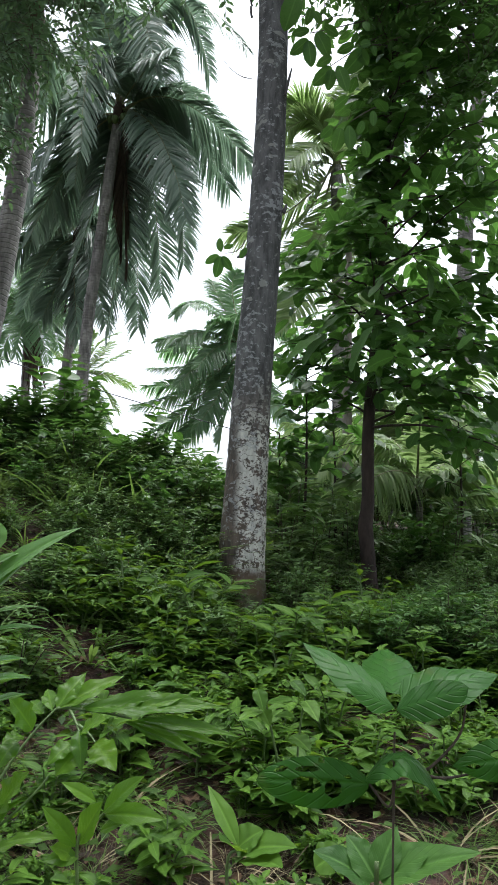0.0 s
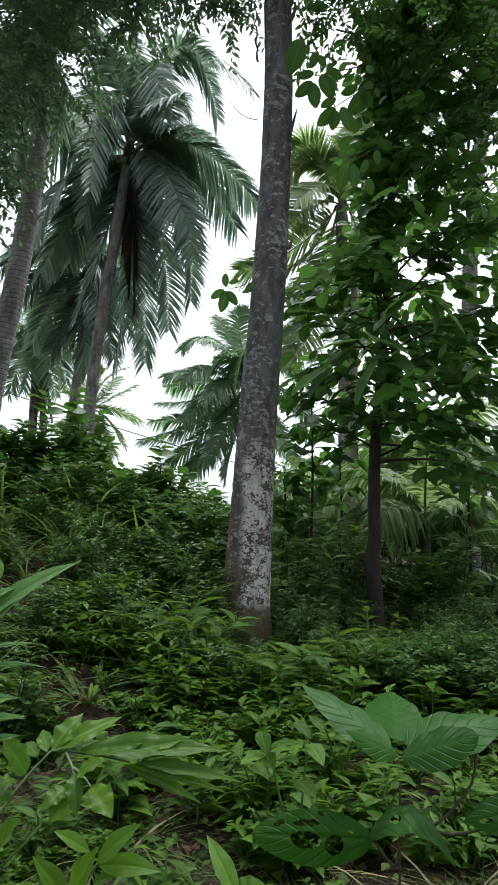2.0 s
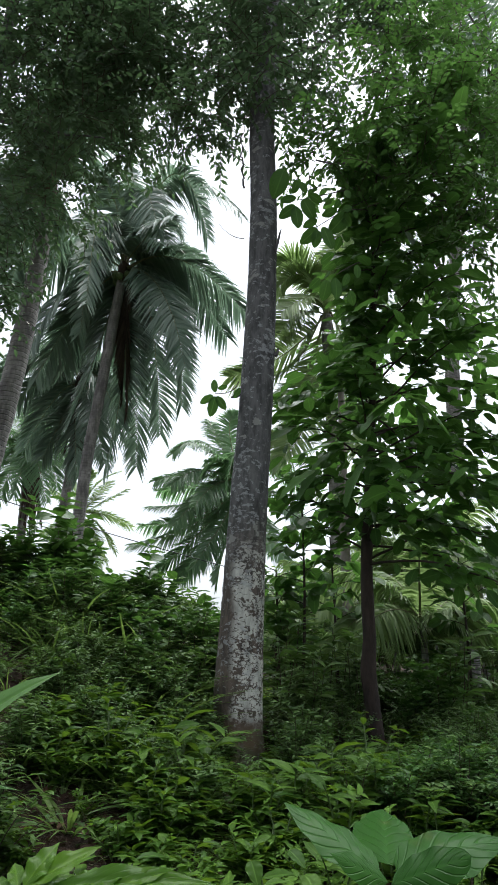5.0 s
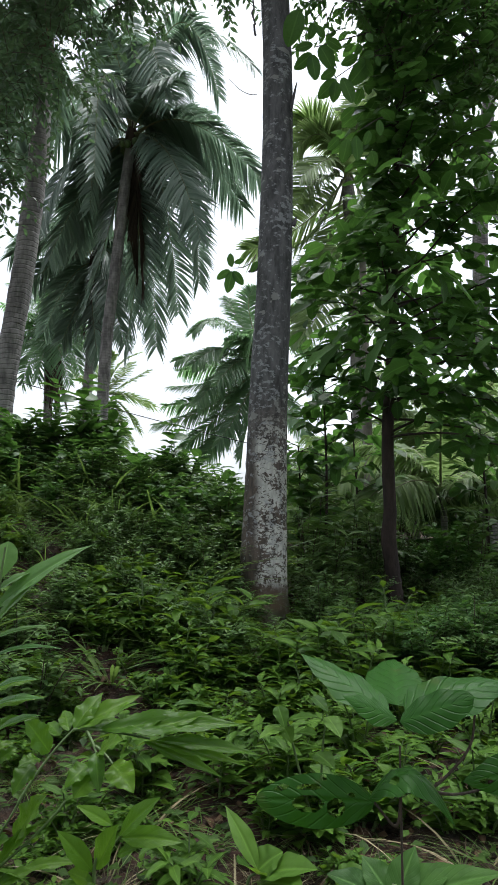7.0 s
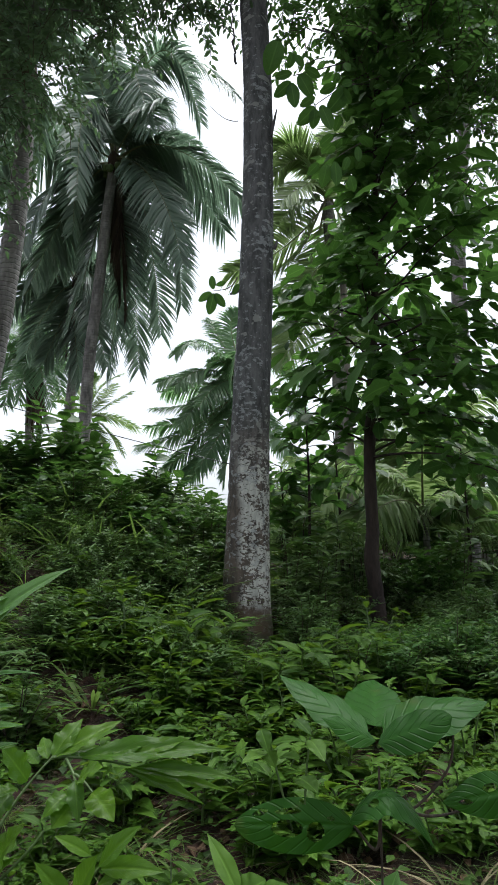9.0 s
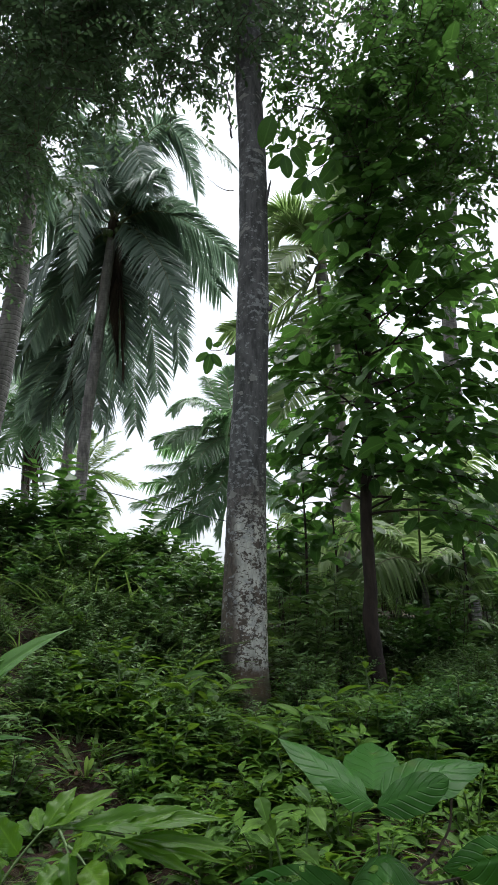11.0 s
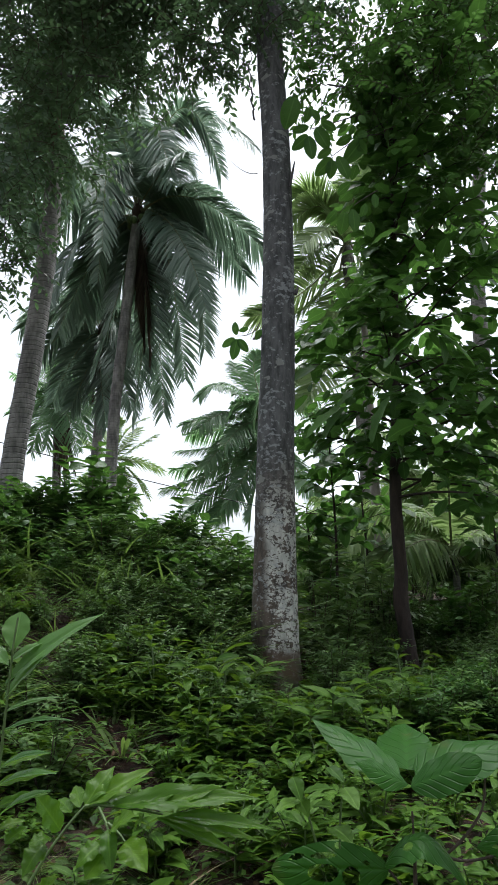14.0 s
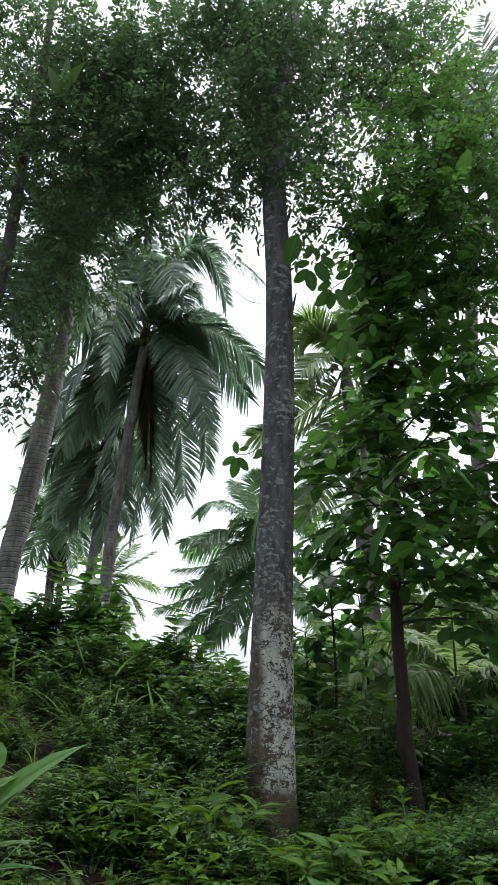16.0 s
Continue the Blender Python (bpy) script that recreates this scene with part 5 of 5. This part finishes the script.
for p, size in (((0.39, 7.60, 1.44), 1.0), ((0.69, 7.80, 1.38), 0.9), ((0.36, 8.40, 1.43), 1.2), ((0.96, 8.20, 1.37), 1.0), ((0.67, 6.60, 1.08), 0.85), ((0.39, 7.00, 0.99), 0.9), ((0.54, 8.00, 0.98), 1.2), ((1.12, 8.40, 1.02), 1.1), ((0.37, 8.60, 1.00), 1.3), ((-0.41, 4.60, 1.17), 0.35), ((0.39, 4.60, 0.96), 0.35)):
    plant("sapling", p[0], p[1], size)
for _ in range(26):
    y = RNG.uniform(7.8, 12.5)
    x = y * RNG.choice((RNG.uniform(0.06, 0.17), RNG.uniform(0.22, 0.42)))
    plant(("sapling", "sapling", "sapling", "dark", "broad")[int(RNG.integers(0, 5))], x, y, (1.54 + y * math.tan(radians(RNG.uniform(2.8, 8.0))) - float(ground_height(x, y))) / 1.4)
for _ in range(230):
    x, y = RNG.uniform(-9, 9), RNG.uniform(-5, 12)
    if abs(x) > 0.5 * y and abs(y - 0.1 * x + 0.1) > 0.9:
        plant(("grass", "wisp", "reed")[int(RNG.integers(0, 3))], x, y, RNG.uniform(0.6, 1.2))
for _ in range(85):
    y = RNG.uniform(3.4, 4.7)
    plant(("wisp", "wisp", "low")[int(RNG.integers(0, 3))], y * RNG.uniform(-0.44, -0.13), y, RNG.uniform(0.4, 0.75))
for kind in KINDS.values():
    for src in kind:
        for ob in list(src.children_recursive) + [src]:
            bpy.data.objects.remove(ob)


def ground_cover():
    n = 80000
    y = 1.0 + 16.0 * RNG.uniform(size=n) ** 1.3
    x = (3.5 + 0.5 * y) * RNG.uniform(-1, 1, n)
    k = 40000
    x[:k], y[:k] = RNG.uniform(-11, 11, k), RNG.uniform(-7, 15, k)
    # the trodden path and a bare reddish scar in the bank stay thin
    path = (np.abs(y - 0.1 * x + 0.1) < 0.6 + 0.2 * np.sin(x * 2)) & (RNG.uniform(size=n) < 0.8)
    scar = (x < -0.5) & (x > -2.1) & (y > 3.5) & (y < 4.6) & (RNG.uniform(size=n) < 0.35)
    worn = (np.abs(x) < 2.2) & (y > 1.0) & (y < 3.0) & (RNG.uniform(size=n) < 0.55)
    x, y = x[~(path | scar | worn)], y[~(path | scar | worn)]
    n = len(x)
    z = ground_height(x, y) + RNG.uniform(0.01, 0.16, n) ** 1.2
    s = Soup()
    a = RNG.uniform(0, 6.28, n)
    d = np.stack([np.cos(a), np.sin(a), RNG.uniform(-0.2, 0.5, n)], 1)
    cloud(s, SCRAP_LEAF, np.stack([x, y, z], 1), d, (0, 0, 1) + RNG.normal(size=(n, 3)) * 0.35, RNG.uniform(0.03, 0.085, n) * (1 + smooth(6, 14, y)))
    tagged(part("ground_cover", s, LEAF_WEED), "creeping weeds with small leaves over the soil", "weeds", kind="stuff")
    # mounds of wild growth beside and behind the path
    s = Soup()
    for _ in range(420):
        y = RNG.uniform(-7, 13)
        x = RNG.choice((-1, 1)) * RNG.uniform(max(0.5, 0.5 * y), 10)
        if abs(y - 0.1 * x + 0.1) < 1.1:
            continue
        k, wide, high = 70, RNG.uniform(0.25, 0.6), RNG.uniform(0.3, 0.95)
        out = unit(RNG.normal(size=(k, 3)) * (1, 1, 0.8) + (0, 0, 0.5))
        out[:, 2] = np.abs(out[:, 2])
        at = np.array(on_ground(x, y)) + out * (wide, wide, high) * RNG.uniform(0.5, 1.0, k)[:, None]
        cloud(s, LANCE3 if RNG.uniform() < 0.6 else OVATE3, at, out + RNG.normal(size=(k, 3)) * 0.4, (0, 0, 1) + RNG.normal(size=(k, 3)) * 0.3, RNG.uniform(0.08, 0.2) * RNG.uniform(0.7, 1.2, k))
    tagged(part("wild_growth", s, LEAF_SHRUB), "mounds of leafy weeds beside the trodden path", "weeds", kind="stuff")
    n = 8000
    y = 1.2 + 8 * RNG.uniform(size=n)
    x = y * RNG.uniform(-0.6, 0.6, n)
    x[:3000], y[:3000] = RNG.uniform(-8, 8, 3000), RNG.uniform(-4, 10, 3000)
    s = Soup()
    a = RNG.uniform(0, 6.28, n)
    d = np.stack([np.cos(a), np.sin(a), RNG.normal(size=n) * 0.15], 1)
    cloud(s, OVATE5, np.stack([x, y, ground_height(x, y) + 0.015], 1), d, (0, 0, 1) + RNG.normal(size=(n, 3)) * 0.45, RNG.uniform(0.03, 0.085, n))
    tagged(part("leaf_litter", s, LITTER), "brown fallen leaves on the soil", "leaf litter", kind="stuff")


ground_cover()


# ---- plants close to the camera ----
def lobed_plant():
    o = np.array(on_ground(-1.15, 2.45))
    th = thing("lobed_leaf_plant", tuple(o), "bright green plant with large deeply lobed leaves", "plant")

    def add(pieces, label=""):
        s = Soup()
        for b, t, w, *rest in pieces:
            blade(s, np.array(b) - o, np.array(t) - o, w, rest[0] if rest else 0.10, (0, -0.8, 1), rest[1] if len(rest) > 1 else "lance", 0.15, 0.22, 16, 3)
        part("leaf", s, LEAF_LOBED, th, label)

    add([((-0.699, 2.6, 0.843), (-0.621, 2.72, 0.953), 0.085, 0.08), ((-0.693, 2.6, 0.843), (-0.469, 2.72, 0.945), 0.08, 0.08), ((-0.716, 2.6, 0.837), (-0.773, 2.72, 0.885), 0.06, 0.08), ((-0.682, 2.6, 0.843), (-0.537, 2.72, 0.851), 0.05, 0.08), ((-0.749, 2.6, 0.82), (-0.836, 2.72, 0.837), 0.06, 0.08)], "lobed leaf")
    add([((-0.607, 2.62, 0.839), (-0.053, 2.7, 0.843), 0.105, 0.08), ((-0.436, 2.62, 0.826), (-0.196, 2.7, 0.889), 0.065, 0.08), ((-0.505, 2.62, 0.836), (-0.33, 2.7, 0.892), 0.075, 0.08), ((-0.528, 2.62, 0.841), (-0.442, 2.7, 0.882), 0.06, 0.08), ((-0.39, 2.62, 0.806), (0.006, 2.7, 0.734), 0.06, 0.08), ((-0.412, 2.62, 0.8), (-0.052, 2.7, 0.695), 0.06, 0.08), ((-0.435, 2.62, 0.799), (-0.143, 2.7, 0.652), 0.06, 0.08), ((-0.608, 2.62, 0.844), (-0.697, 2.7, 0.789), 0.05, 0.08), ((-0.481, 2.62, 0.804), (-0.542, 2.7, 0.726), 0.06, 0.08)], "lobed leaf")
    for b, t, w in (((-0.566, 2.5, 0.739), (-0.638, 2.42, 0.664), 0.12), ((-0.605, 2.5, 0.753), (-0.669, 2.42, 0.698), 0.07), ((-0.524, 2.5, 0.755), (-0.427, 2.42, 0.687), 0.1), ((-0.574, 2.5, 0.794), (-0.472, 2.42, 0.859), 0.08), ((-0.585, 2.5, 0.794), (-0.548, 2.42, 0.682), 0.06), ((-0.754, 2.5, 0.791), (-0.825, 2.42, 0.924), 0.09), ((-0.811, 2.5, 0.749), (-0.851, 2.42, 0.67), 0.08), ((-0.867, 2.5, 0.493), (-0.731, 2.42, 0.673), 0.11), ((-0.791, 2.5, 0.77), (-0.836, 2.42, 0.763), 0.06), ((-0.93, 2.5, 0.398), (-0.757, 2.42, 0.576), 0.07), ((-0.955, 2.5, 0.447), (-0.853, 2.42, 0.531), 0.08)):
        add([(b, t, w, 0.15, "ovate")])
    for b, t, w in (((-0.946, 2.35, 0.965), (-0.739, 2.4, 1.003), 0.045), ((-0.942, 2.35, 0.899), (-0.765, 2.4, 0.935), 0.045), ((-0.93, 2.35, 1.026), (-0.766, 2.4, 1.063), 0.04), ((-0.771, 2.35, 0.473), (-0.593, 2.4, 0.472), 0.042), ((-0.868, 2.35, 0.412), (-0.728, 2.4, 0.457), 0.045), ((-0.893, 2.35, 0.793), (-0.833, 2.4, 0.833), 0.05), ((-0.917, 2.35, 0.841), (-0.844, 2.4, 0.848), 0.04)):
        add([(b, t, w, 0.12, "lance")])
    for a, b, c in ((tuple(o), (-0.895, 2.45, 0.508), (-0.858, 2.5, 0.617)), ((-0.858, 2.5, 0.617), (-0.796, 2.55, 0.744), (-0.699, 2.6, 0.843)), ((-0.699, 2.6, 0.843), (-0.608, 2.62, 0.847), (-0.418, 2.65, 0.802)), ((-0.648, 2.6, 0.838), (-0.599, 2.55, 0.8), (-0.566, 2.5, 0.739)), ((-0.599, 2.55, 0.8), (-0.557, 2.52, 0.789), (-0.524, 2.5, 0.755)), (tuple(o), (-0.762, 2.4, 0.513), (-0.671, 2.45, 0.649))):
        s = Soup()
        tube(s, bezier(a, b, c, 12) - o, [0.006, 0.005, 0.004], 7)
        part("stalk", s, STALK, th)


lobed_plant()


def leaf_plant(name, label, category, root, stalks, leaves, material, up=(0, -0.4, 1), fold=0.2, stalk_r=0.006, stalk=STALK):
    """A plant of single blades (base, tip, width, rise, shape) on stalks, rooted on the ground."""
    o = np.array(root)
    th = thing(name, tuple(o), label, category)
    for pts in stalks:
        s = Soup()
        tube(s, spline(np.array(pts) - o, 18), [stalk_r, stalk_r * 0.8, stalk_r * 0.6], 8)
        part("stalk", s, stalk, th)
    for b, t, w, *rest in leaves:
        s = Soup()
        blade(s, np.array(b) - o, np.array(t) - o, w, rest[0] if rest else 0.12, rest[3] if len(rest) > 3 else up, rest[1] if len(rest) > 1 else "ovate", fold, 0.07, 72 if len(rest) > 2 and rest[2] else 18, 26 if len(rest) > 2 and rest[2] else 6, rest[2] if len(rest) > 2 else ())
        part("leaf", s, material, th)
    return th


root = on_ground(-0.42, 2.1)
leaf_plant("seedling", "bright green seedling with smooth lance leaves", "seedling", root, [[root, (-0.475, 2.1, 0.567), (-0.431, 2.1, 0.641), (-0.401, 2.1, 0.677)]],
           [((-0.403, 2.1, 0.679), (-0.276, 2.06, 0.804), 0.065, 0.1, "lance", (), (0, -0.8, 1)), ((-0.397, 2.1, 0.674), (-0.207, 2.06, 0.682), 0.07, 0.1, "lance", (), (0, -0.8, 1)), ((-0.469, 2.1, 0.587), (-0.398, 2.06, 0.728), 0.08, 0.1, "lance", (), (0, -0.8, 1)), ((-0.478, 2.1, 0.579), (-0.579, 2.06, 0.707), 0.06, 0.1, "lance", (), (0, -0.8, 1)), ((-0.425, 2.1, 0.708), (-0.526, 2.06, 0.775), 0.045, 0.1, "lance", (), (0, -0.8, 1)), ((-0.408, 2.1, 0.626), (-0.332, 2.06, 0.668), 0.04, 0.1, "lance", (), (0, -0.8, 1)), ((-0.486, 2.1, 0.554), (-0.542, 2.06, 0.595), 0.06, 0.1, "lance", (), (0, -0.8, 1)), ((-0.468, 2.1, 0.551), (-0.562, 2.06, 0.555), 0.06, 0.1, "lance", (), (0, -0.8, 1))], LEAF_LOBED)

root = on_ground(0.24, 0.93)
leaf_plant("broad_leaf_plant", "plant with broad glossy veined leaves, some bitten by insects", "plant", root,
           [[root, (0.228, 0.95, 0.48), (0.224, 0.95, 0.88), (0.224, 0.945, 1.27)], [(0.221, 0.92, 1.238), (0.215, 0.93, 1.176), (0.186, 0.93, 1.204)], [(0.221, 0.92, 1.238), (0.261, 0.94, 1.218), (0.316, 0.95, 1.265), (0.328, 0.95, 1.315)], [(0.221, 0.92, 1.238), (0.299, 0.95, 1.209), (0.423, 0.98, 1.233)]],
           [((0.207, 0.92, 1.32), (0.093, 0.98, 1.383), 0.07, 0.05, "ovate", (), (0.25, -0.5, 1)),
            ((0.22, 0.94, 1.324), (0.251, 1.13, 1.353), 0.088, 0.06, "elliptic", (), (0, -0.6, 1)),
            ((0.228, 0.92, 1.321), (0.392, 1.0, 1.344), 0.085, 0.12, "ovate", (), (-0.1, -0.55, 1)),
            ((0.217, 0.9, 1.312), (0.305, 0.87, 1.351), 0.056, 0.05, "elliptic", (), (0, -0.75, 0.8)),
            ((0.215, 0.91, 1.312), (0.143, 0.89, 1.345), 0.04, 0.03, "lance", (), (0.2, -0.75, 0.8)),
            ((0.186, 0.93, 1.204), (0.03, 0.95, 1.197), 0.066, 0.06, "elliptic", ((0.8, 0.6, 0.06, 0.16), (0.58, -0.12, 0.13, 0.32), (0.34, -0.25, 0.08, 0.36), (0.57, 0.5, 0.11, 0.12), (0.2, 0.3, 0.03, 0.12), (0.44, 0.85, 0.03, 0.12)), (0, -1, 0.35)),
            ((0.179, 0.92, 1.212), (0.283, 0.9, 1.188), 0.072, 1.0, "ovate", ((0.36, -0.6, 0.13, 0.36), (0.6, -0.62, 0.15, 0.36), (0.3, 0.35, 0.06, 0.18)), (0, -0.35, 1)),
            ((0.423, 0.98, 1.233), (0.308, 0.95, 1.225), 0.058, 0.1, "ovate", ((0.4, 0.3, 0.1, 0.18), (0.75, -0.2, 0.08, 0.2)), (0, -1, 0.35))],
           LEAF_TARO, fold=-0.22, stalk_r=0.0025, stalk=TWIG)

root = on_ground(-1.02, 2.3)
leaf_plant("ginger_plant", "tall wild ginger with long grey-green blades", "ginger plant", root, [[root, (-0.92, 2.30, 0.94), (-0.90, 2.30, 1.22), (-0.89, 2.30, 1.42), (-0.88, 2.30, 1.52)]],
           [((-0.89, 2.30, 1.41), (-0.89, 2.35, 1.54), 0.10, 0.05, "obovate", (), (0, -1, 0.3)), ((-0.91, 2.30, 1.30), (-0.60, 2.40, 1.53), 0.085, 0.12, "lance", (), (0, -0.7, 1)), ((-0.91, 2.30, 1.25), (-0.73, 2.35, 1.44), 0.07, 0.12, "lance"), ((-0.90, 2.30, 1.37), (-0.79, 2.35, 1.44), 0.05, 0.1, "lance"),
            ((-0.92, 2.30, 1.20), (-0.71, 2.35, 1.25), 0.03, 0.15, "lance"), ((-0.90, 2.30, 1.36), (-1.05, 2.30, 1.46), 0.08, 0.1, "lance"), ((-0.92, 2.30, 1.14), (-0.66, 2.30, 1.18), 0.03, 0.2, "lance"), ((-0.91, 2.30, 1.03), (-0.72, 2.25, 1.09), 0.042, 0.2, "lance"), ((-0.91, 2.30, 0.98), (-0.68, 2.20, 1.04), 0.048, 0.15, "lance"), ((-0.90, 2.30, 1.23), (-0.96, 2.20, 1.29), 0.06, 0.1, "lance"), ((-0.90, 2.30, 0.89), (-0.69, 2.20, 0.99), 0.05, 0.15, "lance")], LEAF_GINGER)

root = on_ground(0.24, 3.0)
leaf_plant("seedling", "pale green seedlings with drooping young leaves", "seedling", root, [[root, (0.14, 3.00, 0.67), (0.11, 3.00, 0.80)], [root, (0.26, 3.00, 0.67), (0.28, 3.00, 0.82)]],
           [((0.07, 3.00, 0.85), (0.10, 2.95, 0.77), 0.07, 0.1), ((0.09, 3.00, 0.77), (0.13, 2.95, 0.71), 0.07, 0.1), ((0.22, 3.00, 0.89), (0.28, 2.95, 0.84), 0.06, 0.1), ((0.28, 3.00, 0.81), (0.33, 2.90, 0.75), 0.08, 0.1), ((0.11, 3.00, 0.79), (0.23, 2.90, 0.83), 0.07, 0.1), ((0.23, 3.00, 0.66), (0.30, 2.90, 0.63), 0.09, 0.1), ((0.15, 3.00, 0.74), (0.23, 2.90, 0.76), 0.07, 0.1), ((0.09, 3.00, 0.76), (-0.01, 2.90, 0.74), 0.06, 0.1)], LEAF_HERB)

root = on_ground(0.26, 1.3)
leaf_plant("leaf_clump", "low clump of broad dark green leaves", "plant", root, [[root, (0.27, 1.30, 0.87), (0.27, 1.30, 0.90)]],
           [((0.26, 1.30, 0.90), (0.15, 1.30, 0.95), 0.07), ((0.27, 1.30, 0.90), (0.22, 1.35, 0.96), 0.07), ((0.27, 1.30, 0.90), (0.32, 1.35, 0.98), 0.06, 0.1, "lance"), ((0.28, 1.30, 0.90), (0.38, 1.30, 0.97), 0.07), ((0.28, 1.30, 0.90), (0.45, 1.25, 0.98), 0.07)], LEAF_BIG)

root = on_ground(0.02, 2.0)
leaf_plant("leaf_clump", "low clump of broad soft green leaves", "plant", root, [[root, (-0.02, 2.00, 0.57), (0.01, 2.00, 0.64)]],
           [((0.01, 2.00, 0.64), (0.08, 2.00, 0.69), 0.10), ((0.01, 2.00, 0.64), (-0.09, 2.10, 0.77), 0.06, 0.1, "lance"), ((0.02, 2.00, 0.63), (0.17, 1.90, 0.69), 0.10), ((0.01, 2.00, 0.63), (-0.04, 1.90, 0.70), 0.09), ((0.03, 2.00, 0.61), (0.13, 1.85, 0.66), 0.1), ((0.22, 1.90, 0.64), (0.31, 1.90, 0.69), 0.10)], LEAF_HERB)


def cable():
    s = Soup()
    a, c = np.array((-6.55, 13.00, 5.17)), np.array((-0.42, 15.00, 3.77))
    tube(s, bezier(a, (a + c) / 2 + (0, 0, -0.12), c, 40), [0.009], 6)
    tagged(part("overhead_cable", s, CABLE), "thin black overhead cable sagging between the palms", "cable")


cable()


def far_woods():
    s = Soup()
    n = 13000
    y = RNG.uniform(38, 60, n)
    y[:4000] = RNG.uniform(21, 34, 4000)
    x = y * RNG.uniform(-0.6, 0.6, n)
    x[:4000] = np.abs(x[:4000])
    top = ground_height(x, y) + 0.8 + 1.6 * (0.5 + 0.5 * np.sin(x * 0.9) * np.sin(x * 0.37 + 1)) * RNG.uniform(0.2, 1, n)
    z = ground_height(x, y) + (top - ground_height(x, y)) * RNG.uniform(0, 1, n)
    cloud(s, ROUND_LEAF, np.stack([x, y, z], 1), spread(n), spread(n), RNG.uniform(0.3, 0.7, n))
    tagged(part("far_woods", s, LEAF_SHRUB), "distant low green scrub behind the palms", "woods", kind="stuff")


far_woods()
